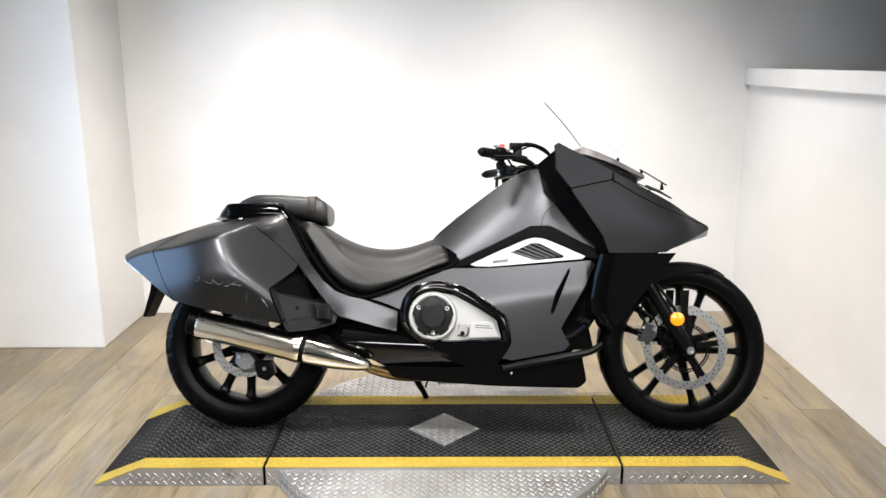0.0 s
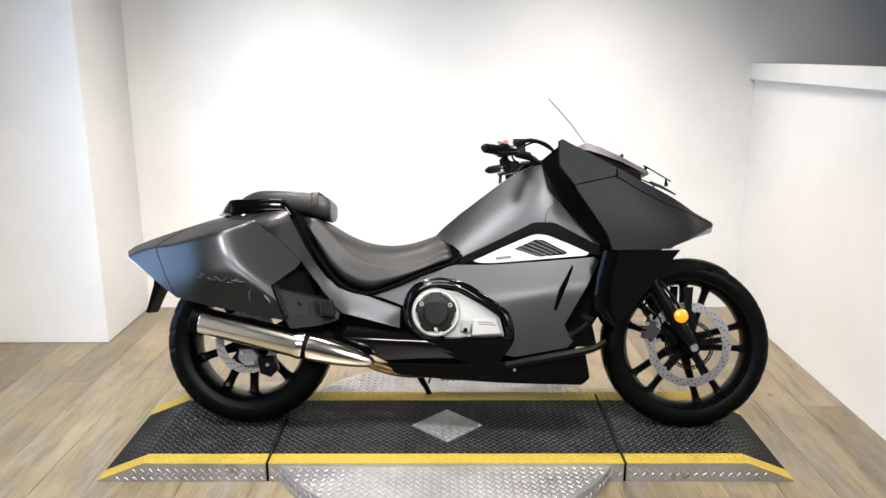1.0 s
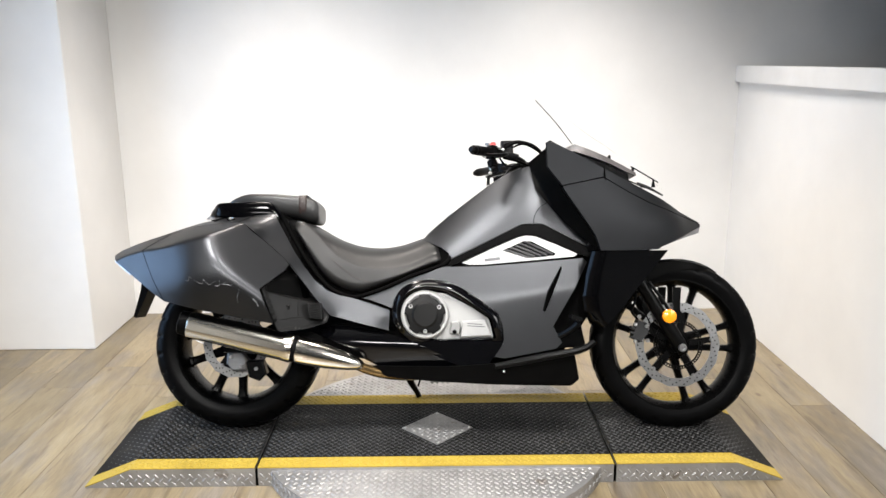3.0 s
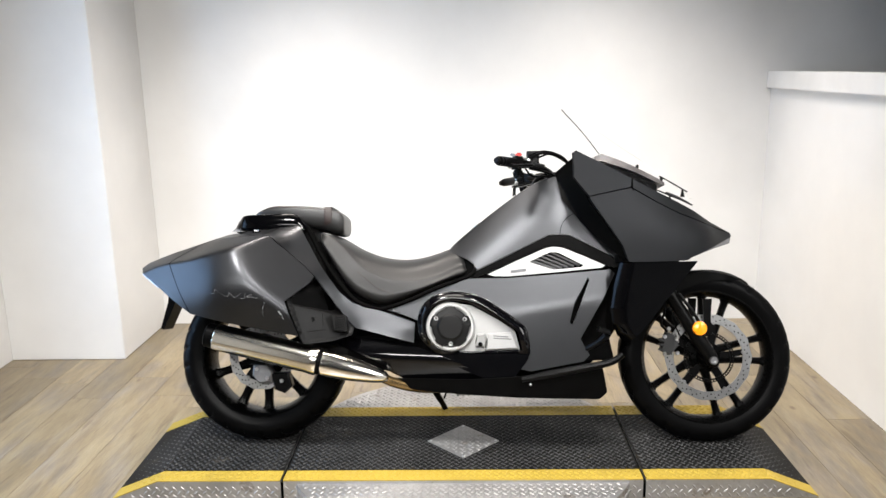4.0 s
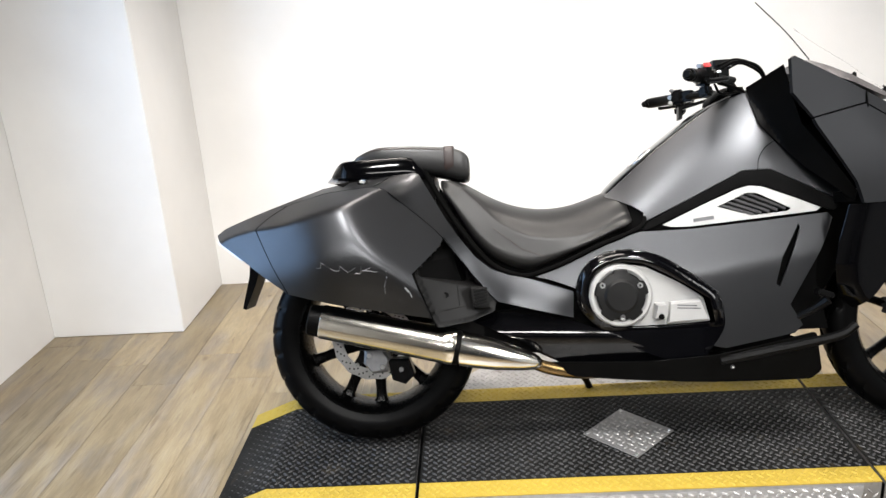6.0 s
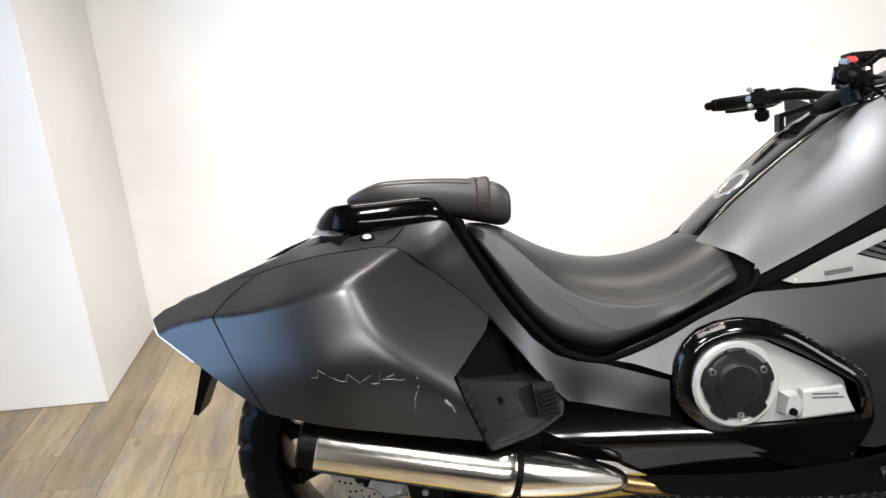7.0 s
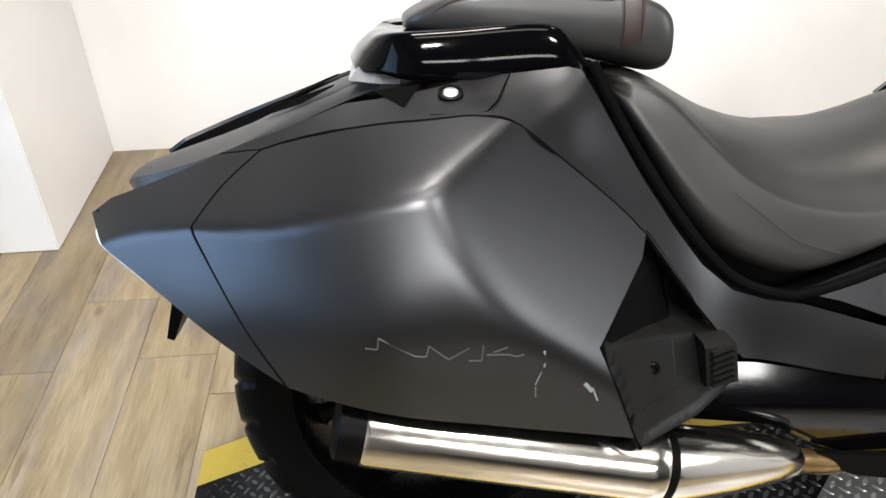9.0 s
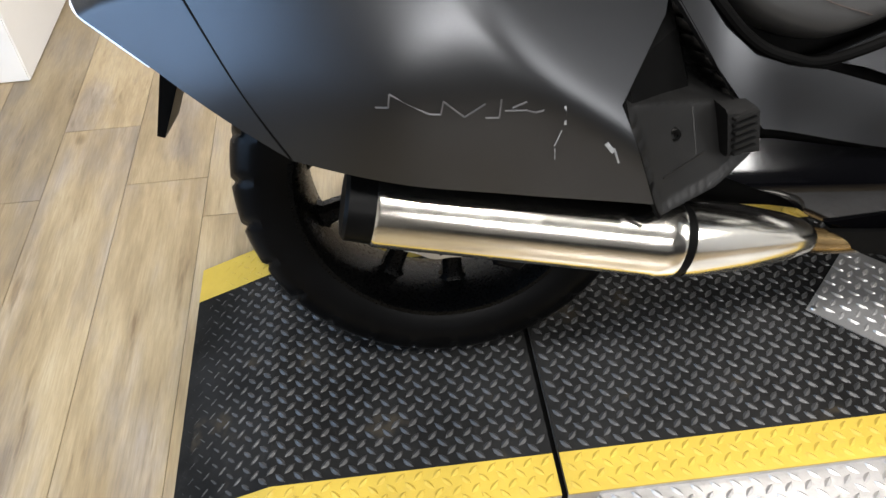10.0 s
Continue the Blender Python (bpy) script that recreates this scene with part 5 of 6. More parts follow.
# gloss black frame round the engine window
OUT = [(0.592, 0.440), (0.600, 0.480), (0.622, 0.516), (0.655, 0.540), (0.700, 0.553), (0.748, 0.553), (0.800, 0.541), (0.845, 0.521), (0.915, 0.473), (0.975, 0.425), (0.991, 0.360), (0.985, 0.318), (0.945, 0.262), (0.930, 0.252), (0.860, 0.242), (0.790, 0.262), (0.700, 0.308), (0.640, 0.350), (0.602, 0.395)]
IN = [(0.624, 0.430), (0.630, 0.465), (0.650, 0.498), (0.682, 0.516), (0.722, 0.522), (0.775, 0.514), (0.830, 0.486), (0.890, 0.450), (0.948, 0.411), (0.964, 0.342), (0.850, 0.338), (0.740, 0.337), (0.690, 0.340), (0.650, 0.365), (0.630, 0.398)]


def window_depth(x, z):
    d = min(math.hypot(x - p[0], z - p[1]) for p in spline_out)
    return 0.214 + 0.014 * min(1, max(0.0, (x - 0.6) / 0.2)) + 0.018 * math.sin(min(1.0, d / 0.045) * math.pi * 0.9) * max(0.0, min(1.0, (z - 0.33) / 0.05))


OUT = [(p.x, p.y) for p in spline([(x, z, 0) for x, z in OUT + OUT[:1]], 4)][:-1]
spline_out = [(p.x, p.y) for p in spline([(x, z, 0) for x, z in OUT + OUT[:1]], 5)]
both("engine_window", sheet(OUT, window_depth, 0.010, 0.008, hole=IN[::-1]), gloss_black, bike, "gloss black frame round the engine cover", 35, window_depth)
both("lower_cover", sheet([(0.740, 0.333), (0.962, 0.336), (0.940, 0.256), (0.862, 0.246), (0.80, 0.262), (0.700, 0.309)], lambda x, z: 0.216 + 0.12 * (z - 0.33), 0.004, 0.03, round_r=0.008), rail_black, bike, "black lower engine cover", 25)
# silver clutch cover with its black cap
CAP = Vector((0.7115, -0.222, 0.429))
cover = part("engine_cover", sheet([(0.72, 0.512), (0.785, 0.503), (0.880, 0.452), (0.940, 0.412), (0.957, 0.344), (0.74, 0.340), (0.70, 0.40)], lambda x, z: 0.206 + 0.010 * math.sin((x - 0.72) * 12), 0.02, 0.03, round_r=0.008), silver, bike, "silver painted engine cover")
part("cover_ring", lathe([(0.0001, -0.012), (0.066, -0.012), (0.073, -0.018), (0.081, -0.018), (0.086, -0.012), (0.087, 0.02)], CAP, 56), silver, cover, "round silver clutch housing")
lobe = lambda rr, y, a: rr * (1.0 + (0.10 if min(abs((a - radians(b) + math.pi) % (2 * math.pi) - math.pi) for b in (90, 162, 18, 234, 306)) < 0.30 else -0.02) * (rr > 0.058))
cap = part("cap", lathe([(0.0001, -0.034), (0.039, -0.034), (0.043, -0.032), (0.047, -0.028), (0.055, -0.027), (0.0625, -0.026), (0.0665, -0.023), (0.0675, -0.010)], CAP, 100, shape=lobe), bay_plastic, cover, "black lobed cover cap", 25)
for bx, bz in ((0.661, 0.460), (0.762, 0.456), (0.712, 0.370)):
    part("bolt", screw((bx, -0.246, bz), 0.008, 0.006), steel, cover)
part("oil_cap", loft([[(0.798, -0.214, 0.362), (0.805, -0.214, 0.402), (0.832, -0.214, 0.404), (0.842, -0.214, 0.385), (0.836, -0.214, 0.356)], [(0.800, -0.248, 0.364), (0.808, -0.252, 0.398), (0.828, -0.252, 0.400), (0.836, -0.252, 0.384), (0.830, -0.248, 0.360)]]), silver, cover, "", 25)
part("cover_block", loft([[(0.845, -y, 0.404 - e), (0.925, -y, 0.408 - e), (0.950 - e, -y, 0.350 + e), (0.835 + e, -y, 0.346 + e)] for y, e in ((0.205, 0.0), (0.232, 0.0), (0.237, 0.005))]), silver, cover, "raised silver block on the engine cover", 25)
part("plug", lathe([(0.0001, -0.004), (0.007, -0.004), (0.008, 0.004)], (0.816, -0.252, 0.368), 14), deep_black, cover)
bm = bmesh.new()
for zz, x0, x1 in ((0.396, 0.862, 0.915), (0.388, 0.862, 0.925)):
    bar_between(bm, (x0, -0.2375, zz), (x1, -0.2375, zz - 0.004), 0.003, 0.0004, (0, -1, 0))
part("cast_marks", bm, mark_grey, cover, "", 0)

# --- tank covers, spine and trim ---
TANK_TOP = [(0.70, 0.708), (0.80, 0.790), (0.90, 0.866), (1.02, 0.948), (1.10, 0.976), (1.20, 0.990), (1.35, 0.96)]
TANK_LOW = [(0.70, 0.575), (0.79, 0.620), (0.90, 0.671), (0.986, 0.713), (1.068, 0.750), (1.14, 0.750), (1.22, 0.71), (1.33, 0.652)]


def eased(line, x):
    """A value on a line of (x, value), smoothed over a few centimetres."""
    xs, vs = [p[0] for p in line], [p[1] for p in line]
    return sum(float(np.interp(x + d, xs, vs)) for d in (-0.05, -0.03, -0.015, 0, 0.015, 0.03, 0.05)) / 7


def tank(x, z):
    hi, lo = eased(TANK_TOP, x), eased(TANK_LOW, x)
    t = (hi - z) / (hi - lo)
    top, low = 0.068 + 0.14 * max(0.0, x - 0.70), 0.146 + 0.100 * (x - 0.70)
    s = 1 - max(0.0, 1 - t)
    return top + (low - top) * (1.45 * s - 0.45 * s * s if s < 1.6 else 1.17)


both("tank_cover", sheet([(0.700, 0.702), (0.80, 0.786), (0.894, 0.860), (1.016, 0.946), (1.09, 0.972), (1.175, 0.985), (1.21, 0.90), (1.30, 0.76), (1.325, 0.655), (1.14, 0.753), (1.068, 0.753), (0.986, 0.713), (0.90, 0.671), (0.790, 0.620), (0.800, 0.650), (0.770, 0.672), (0.730, 0.690)], tank, 0.005, 0.018, gap=0.001), matte_grey, bike, "matte dark grey tank side cover", 35, tank)
rings = []
for x, z, w in ((0.70, 0.712, 0.060), (0.76, 0.765, 0.064), (0.84, 0.828, 0.072), (0.92, 0.888, 0.080), (1.016, 0.955, 0.092), (1.09, 0.985, 0.11), (1.17, 0.998, 0.13)):
    rings.append([(x, -w - 0.012, z - 0.030), (x, -w, z - 0.008), (x, -w * 0.8, z), (x, w * 0.8, z), (x, w, z - 0.008), (x, w + 0.012, z - 0.030)])
soft("tank_spine", loft(rings), gloss_black, bike, "gloss black centre spine over the tank", 2)
gauge = part("key_ring", lathe([(0.030, -0.006), (0.033, -0.010), (0.046, -0.010), (0.050, -0.004), (0.050, 0.006), (0.028, 0.006)], (0, 0, 0), 40, closed=True), steel, bike, "round steel-rimmed ignition ring")
gauge.matrix_local = pose(0.828, 0, 0.807, 0, -38, 0) @ pose(0, 0, 0, -90, 0, 0)
lid = part("key_cap", lathe([(0.0001, -0.006), (0.028, -0.006), (0.031, 0.0)], (0, 0, 0), 32), trim_silver, bike, "grey satin metal filler lid")
lid.matrix_local = gauge.matrix_local
soft("dash_pod", loft([[(x, -w, z - 0.03), (x, -w, z), (x, w, z), (x, w, z - 0.03)] for x, z, w in ((1.02, 0.965, 0.05), (1.05, 1.0, 0.06), (1.10, 1.012, 0.06), (1.14, 1.0, 0.06))]), plastic_black, bike, "black switch pod on the spine", 2)
band = lambda x, z: tank(x, z) + 0.004
both("black_band", sheet([(0.781, 0.612), (0.842, 0.641), (0.986, 0.711), (1.068, 0.752), (1.14, 0.752), (1.325, 0.653), (1.300, 0.632), (1.268, 0.640), (1.20, 0.672), (1.114, 0.711), (1.053, 0.709), (0.95, 0.665), (0.845, 0.619), (0.80, 0.600)], band, 0.006, 0.02), plastic_black, bike, "black plastic band over the vent")
vent = lambda x, z: 0.166 + 0.050 * (x - 0.845) / 0.42 + 0.02 * (0.66 - z)
VH = [(0.994, 0.657), (1.073, 0.691), (1.100, 0.689), (1.186, 0.643), (1.178, 0.636), (1.083, 0.628)]
for s, ob in zip((-1, 1), both("vent_trim", sheet([(0.848, 0.614), (0.950, 0.661), (1.050, 0.703), (1.080, 0.710), (1.114, 0.706), (1.190, 0.674), (1.262, 0.641), (1.250, 0.632), (1.090, 0.619), (0.921, 0.606), (0.870, 0.607)], vent, 0.006, 0.02, hole=VH[::-1]), trim_silver, bike, "satin silver vent trim")):
    for k in range(5):
        u = (k + 0.35) / 5
        a = Vector((0.996, 0, 0.657)).lerp(Vector((1.083, 0, 0.694)), u)
        b = Vector((1.083, 0, 0.627)).lerp(Vector((1.188, 0, 0.642)), u)
        a.y, b.y = s * (vent(a.x, a.z) - 0.010), s * (vent(b.x, b.z) - 0.010)
        bm = bmesh.new()
        bar_between(bm, a, b, 0.008, 0.007, (0, s, 0.5))
        part("slat", bm, tail_grey, ob, "", 0)
    bm = bmesh.new()
    bar_between(bm, (0.930, s * (vent(0.93, 0.628) + 0.0002), 0.622), (0.985, s * (vent(0.985, 0.632) + 0.0002), 0.628), 0.010, 0.0008, (0, s, 0))
    part("badge", bm, mark_grey, ob, "small grey badge bar", 0)
    part("bolt", screw((0.872, s * vent(0.872, 0.614), 0.614), 0.004, 0.002), steel, ob)
both("vent_back", sheet([(0.97, 0.65), (1.08, 0.70), (1.20, 0.645), (1.08, 0.615)], lambda x, z: vent(x, z) - 0.022, 0.003, 0.05), deep_black, bike)

# --- front cowl ---
cowl = thin_plate([(1.138, 1.024, 0.370), (1.137, 0.935, 0.372), (1.187, 0.869, 0.368), (1.30, 0.704, 0.345), (1.322, 0.648, 0.335), (1.340, 0.937, 0.318), (1.352, 0.910, 0.316), (1.505, 0.818, 0.268), (1.541, 0.652, 0.262), (1.42, 0.78, 0.315), (1.64, 0.77, 0.19), (1.752, 0.760, 0.07), (1.57, 0.845, 0.215), (1.66, 0.80, 0.135)])
both("cowl_wing", sheet([(1.134, 1.020), (1.146, 1.028), (1.24, 0.985), (1.342, 0.936), (1.338, 0.905), (1.187, 0.870), (1.136, 0.934)], cowl, 0.012, 0.02, gap=0.0012), cowl_grey_dimmed, bike, "matte dark grey upper cowl wing", 35, cowl)
both("cowl_side", sheet([(1.187, 0.868), (1.338, 0.903), (1.43, 0.855), (1.515, 0.818), (1.62, 0.788), (1.757, 0.757), (1.757, 0.745), (1.66, 0.705), (1.560, 0.664), (1.541, 0.652), (1.43, 0.648), (1.322, 0.647), (1.300, 0.704), (1.196, 0.850)], cowl, 0.012, 0.02, gap=0.0012), cowl_grey_dimmed, bike, "matte dark grey front cowl side", 35, cowl)
both("cowl_top", sheet([(1.344, 0.935), (1.45, 0.888), (1.568, 0.838), (1.66, 0.797), (1.757, 0.760), (1.62, 0.790), (1.515, 0.820), (1.43, 0.857), (1.341, 0.905)], lambda x, z: cowl(x, z) - 0.002, 0.008, 0.02, gap=0.001), cowl_grey_dimmed, bike, "matte dark grey cowl edge strip")
both("cowl_inner", sheet([(1.10, 0.985), (1.150, 1.020), (1.20, 0.865), (1.318, 0.68), (1.318, 0.652), (1.22, 0.75), (1.12, 0.88)], lambda x, z: tank(x, z) + 0.012 + max(0, cowl(x, z) - tank(x, z) - 0.03) * max(0, min(1, (x - (1.10 + 0.45 * (0.98 - z))) / 0.10)), 0.004, 0.007), plastic_black, bike, "black inner face of the cowl")
# closing deck between the two flanks
rings = []
for x, z, w in ((1.17, 1.000, 0.31), (1.25, 0.975, 0.310), (1.345, 0.932, 0.296), (1.45, 0.884, 0.250), (1.568, 0.834, 0.186), (1.66, 0.795, 0.112), (1.748, 0.757, 0.050)):
    rings.append([(x, -w, z - 0.02), (x, -w, z - 0.004), (x, -w * 0.4, z + 0.004), (x, w * 0.4, z + 0.004), (x, w, z - 0.004), (x, w, z - 0.02)])
part("cowl_deck", loft(rings), plastic_black, bike, "black cowl deck under the screen", 30)
for s in (-1, 1):
    part("headlamp", loft([[(1.565, s * 0.235, 0.665), (1.60, s * 0.215, 0.688), (1.58, s * 0.20, 0.70)], [(1.67, s * 0.150, 0.700), (1.69, s * 0.135, 0.722), (1.67, s * 0.12, 0.73)], [(1.752, s * 0.065, 0.722), (1.758, s * 0.062, 0.748), (1.74, s * 0.05, 0.75)]]), lens_grey, bike, "clear headlamp strip under the nose", 30)
part("nose_floor", loft([[(1.30, -0.30, 0.652), (1.30, 0.30, 0.652), (1.30, 0.25, 0.68), (1.30, -0.25, 0.68)], [(1.54, -0.245, 0.658), (1.54, 0.245, 0.658), (1.54, 0.20, 0.70), (1.54, -0.20, 0.70)], [(1.735, -0.06, 0.728), (1.735, 0.06, 0.728), (1.735, 0.05, 0.75), (1.735, -0.05, 0.75)]]), plastic_black, bike, "", 20)
shroud_face = flat_plane([(1.33, 0.60, 0.290), (1.30, 0.45, 0.275), (1.577, 0.648, 0.225), (1.475, 0.53, 0.225), (1.37, 0.41, 0.250)])


def shroud(x, z):
    edge = float(np.interp(z, (0.37, 0.40, 0.435, 0.49, 0.56, 0.65), (1.324, 1.292, 1.272, 1.265, 1.275, 1.297)))
    return shroud_face(x, z) + 0.034 - max(0.0, 0.055 - (x - edge)) ** 2 / 0.076


both("front_shroud", sheet([(1.297, 0.646), (1.43, 0.647), (1.578, 0.650), (1.52, 0.583), (1.475, 0.530), (1.42, 0.465), (1.374, 0.410), (1.324, 0.368), (1.292, 0.395), (1.272, 0.435), (1.265, 0.490), (1.275, 0.56)], shroud, 0.006, 0.007), shroud_black, bike, "gloss black radiator shroud", 35, shroud)
both("radiator_side", sheet([(1.17, 0.62), (1.29, 0.64), (1.27, 0.44), (1.30, 0.30), (1.19, 0.30)], lambda x, z: 0.150, 0.004, 0.05), deep_black, bike)
# foot rest, brake pedal and stay
for s in (-1, 1):
    part("foot_board", tube([(0.955, s * 0.300, 0.250), (1.05, s * 0.310, 0.268), (1.20, s * 0.320, 0.296), (1.262, s * 0.325, 0.312), (1.296, s * 0.325, 0.335)], [0.010, 0.014, 0.013, 0.012, 0.011], 8, 3), satin_black, bike, "black pedal arm")
    part("peg_stay", tube([(1.17, s * 0.205, 0.335), (1.225, s * 0.24, 0.368), (1.255, s * 0.26, 0.395)], [0.009, 0.011, 0.014], 8, 2), satin_black, bike, "black foot-rest stay")
    part("peg_tip", boxed((1.245, s * 0.262, 0.412), (0.045, 0.035, 0.018), pose(0, 0, 0, 0, 20, 0).to_3x3(), 0.004), satin_black, bike)
    part("screw_tip", lathe([(0.0001, -0.005), (0.004, -0.004), (0.005, 0.006)], (0.985, s * 0.300, 0.232), 10), trim_silver, bike)

# --- fork, fender, brake ---
for s in (-1, 1):
    fork = part("fork_leg", tube([FRONT + Vector((0.016, s * 0.088, -0.030)), FRONT + Vector((0.0, s * 0.092, 0.004)), FRONT + Vector((-0.045, s * 0.093, 0.075)), FRONT + Vector((-0.075, s * 0.093, 0.125)), FRONT + Vector((-0.20, s * 0.093, 0.335))], [0.018, 0.026, 0.027, 0.024, 0.023], 16, 2), satin_black, bike, "black telescopic fork leg")
    part("axle_bolt", screw(FRONT + Vector((0.004, s * 0.115, -0.008)), 0.0155, 0.009), steel, fork)
    part("fender_stay", tube([FRONT + Vector((-0.040, s * 0.118, 0.105)), FRONT + Vector((-0.055, s * 0.122, 0.15)), FRONT + Vector((-0.115, s * 0.118, 0.235))], 0.006, 8, 3), satin_black, fork)
    part("mud_stay", loft([[FRONT + Vector((x0, s * 0.092, z)), FRONT + Vector((x1, s * 0.092, z)), FRONT + Vector((x1, s * 0.100, z)), FRONT + Vector((x0, s * 0.100, z))] for x0, x1, z in ((-0.016, 0.004, 0.085), (-0.022, 0.004, 0.150), (-0.022, 0.010, 0.215))]), satin_black, fork, "", 25)
    part("reflector", lathe([(0.0001, -0.009), (0.019, -0.008), (0.025, -0.005), (0.026, 0.004)], (1.608, FRONT.y + s * 0.134, 0.412), 28), orange, fork, "round orange reflector")
cal = part("front_caliper", loft([[FRONT + Vector((x, -y, z)) for x, y, z in ((-0.185, 0.085, 0.030), (-0.150, 0.085, 0.010), (-0.118, 0.085, 0.045), (-0.120, 0.085, 0.085), (-0.160, 0.085, 0.100))],
                                  [FRONT + Vector((x, -y, z)) for x, y, z in ((-0.180, 0.118, 0.032), (-0.150, 0.120, 0.016), (-0.122, 0.120, 0.047), (-0.124, 0.118, 0.080), (-0.158, 0.118, 0.095))]]), caliper_grey, bike, "dark grey brake caliper", 25)
for dx, dz in ((-0.128, 0.072), (-0.126, 0.020), (-0.172, 0.018), (-0.170, 0.080), (-0.155, 0.108)):
    part("bolt", screw(FRONT + Vector((dx, -0.121, dz)), 0.0075, 0.006), steel, cal)
for k in range(3):
    part("piston_rib", boxed(FRONT + Vector((-0.176, -0.104, 0.030 + 0.018 * k)), (0.026, 0.03, 0.010), pose(0, 0, 0, 0, 20, 0).to_3x3(), 0.003), caliper_grey, cal)
part("brake_hose", tube([(1.50, -0.10, 0.52), (1.49, -0.125, 0.47), (1.475, -0.13, 0.43), (1.50, -0.12, 0.40)], 0.0045, 8), plastic_black, bike)
part("sensor_cable", tube([(1.53, -0.10, 0.50), (1.515, -0.135, 0.45), (1.54, -0.13, 0.39), (1.575, -0.12, 0.32), (1.60, -0.11, 0.30)], 0.003, 8), plastic_black, bike)
rings = []
for k in range(15):
    a = radians(57 + 95 * k / 14)
    rr = 0.321
    w = 0.070 * math.sin(min(1.0, (k + 0.35) / 4) * math.pi / 2)
    drop = 0.012 + 0.045 * min(1.0, k / 7)
    d = Vector((math.cos(a), 0, math.sin(a)))
    rings.append([FRONT + d * (rr - drop) + Vector((0, -w, 0)), FRONT + d * (rr - 0.008) + Vector((0, -w * 0.96, 0)), FRONT + d * (rr + 0.002) + Vector((0, -w * 0.55, 0)), FRONT + d * (rr + 0.002) + Vector((0, w * 0.55, 0)),
                  FRONT + d * (rr - 0.008) + Vector((0, w * 0.96, 0)), FRONT + d * (rr - drop) + Vector((0, w, 0)), FRONT + d * (rr - 0.012) + Vector((0, w * 0.9, 0)), FRONT + d * (rr - 0.004) + Vector((0, 0, 0)), FRONT + d * (rr - 0.012) + Vector((0, -w * 0.9, 0))])
part("front_fender", loft(rings), plastic_black, bike, "black plastic front fender", 40)

# --- screen ---
rows = [((1.635, 0.905), 0.050), ((1.54, 0.985), 0.135), ((1.43, 1.070), 0.185), ((1.345, 1.120), 0.192), ((1.285, 1.172), 0.180)]
bm = bmesh.new()
grid = []
for (x, z), w in rows:
    grid.append([bm.verts.new((x - 0.085 * (y * y) * min(1, w / 0.12), w * y, z - 0.085 * y * y * min(1, w / 0.12))) for y in (-1, -0.8, -0.5, 0, 0.5, 0.8, 1)])
for r, s in zip(grid, grid[1:]):
    for k in range(6):
        bm.faces.new((r[k], r[k + 1], s[k + 1], s[k]))
screen = soft("windscreen", bm, glass, bike, "clear plastic windscreen", 2)
th = screen.modifiers.new("thick", "SOLIDIFY")
th.thickness = 0.002
screen.visible_shadow = False
part("screen_edge", tube([tuple(grid_pt) for grid_pt in [(1.252, -0.198, 1.042), (1.196, -0.188, 1.122), (1.125, -0.165, 1.212)]], 0.0016, 6), plastic_black, bike, "dark edge of the windscreen")
rings = []
for x, z, w, h in ((1.246, 1.048, 0.148, 0.026), (1.270, 1.057, 0.155, 0.034), (1.325, 1.036, 0.160, 0.032), (1.390, 1.008, 0.155, 0.027), (1.470, 0.970, 0.135, 0.024), (1.503, 0.954, 0.122, 0.018)):
    rings.append([(x, -w, z - h), (x, -w * 0.95, z - 0.006), (x, -w * 0.6, z), (x, w * 0.6, z), (x, w * 0.95, z - 0.006), (x, w, z - h)])
part("meter_hood", loft(rings), smoke_plastic, bike, "pale smoke-tinted instrument hood under the screen", 30)
rings = []
for x, z, w, h in ((1.300, 1.006, 0.150, 0.06), (1.390, 0.974, 0.150, 0.06), (1.475, 0.938, 0.122, 0.06)):
    rings.append([(x, -w, z - h), (x, -w * 0.97, z), (x, w * 0.97, z), (x, w, z - h)])
part("meter_box", loft(rings), plastic_black, bike, "black box of the instruments", 30)
for s in (-1, 1):
    rail = part("screen_rail", tube([(1.485, s * 0.120, 0.970), (1.540, s * 0.105, 0.942), (1.594, s * 0.088, 0.914)], 0.0026, 8, 3), satin_black, bike, "black screen support rail")
    part("screen_knob", boxed((1.402, s * 0.130, 1.004), (0.010, 0.014, 0.016), None, 0.003), satin_black, rail)
    part("screen_knob", boxed((1.494, s * 0.112, 0.960), (0.010, 0.014, 0.016), None, 0.003), satin_black, rail)
    part("screen_pin", loft([[(1.568, s * 0.086, 0.895), (1.582, s * 0.086, 0.895), (1.582, s * 0.096, 0.895), (1.568, s * 0.096, 0.895)], [(1.574, s * 0.088, 0.925), (1.578, s * 0.088, 0.925), (1.578, s * 0.092, 0.925), (1.574, s * 0.092, 0.925)]]), satin_black, rail)
    part("screen_strip", tube([(1.500, s * 0.150, 0.905), (1.545, s * 0.135, 0.888), (1.605, s * 0.110, 0.862)], [0.004, 0.006, 0.003], 8, 3), tail_grey, bike, "grey trim strip at the foot of the screen")
    part("cowl_joint", tube([(1.343, s * (cowl(1.343, 0.937) + 0.0005), 0.937), (1.344, s * (cowl(1.344, 0.892) + 0.0005), 0.892)], 0.0022, 6, 2), deep_black, bike)

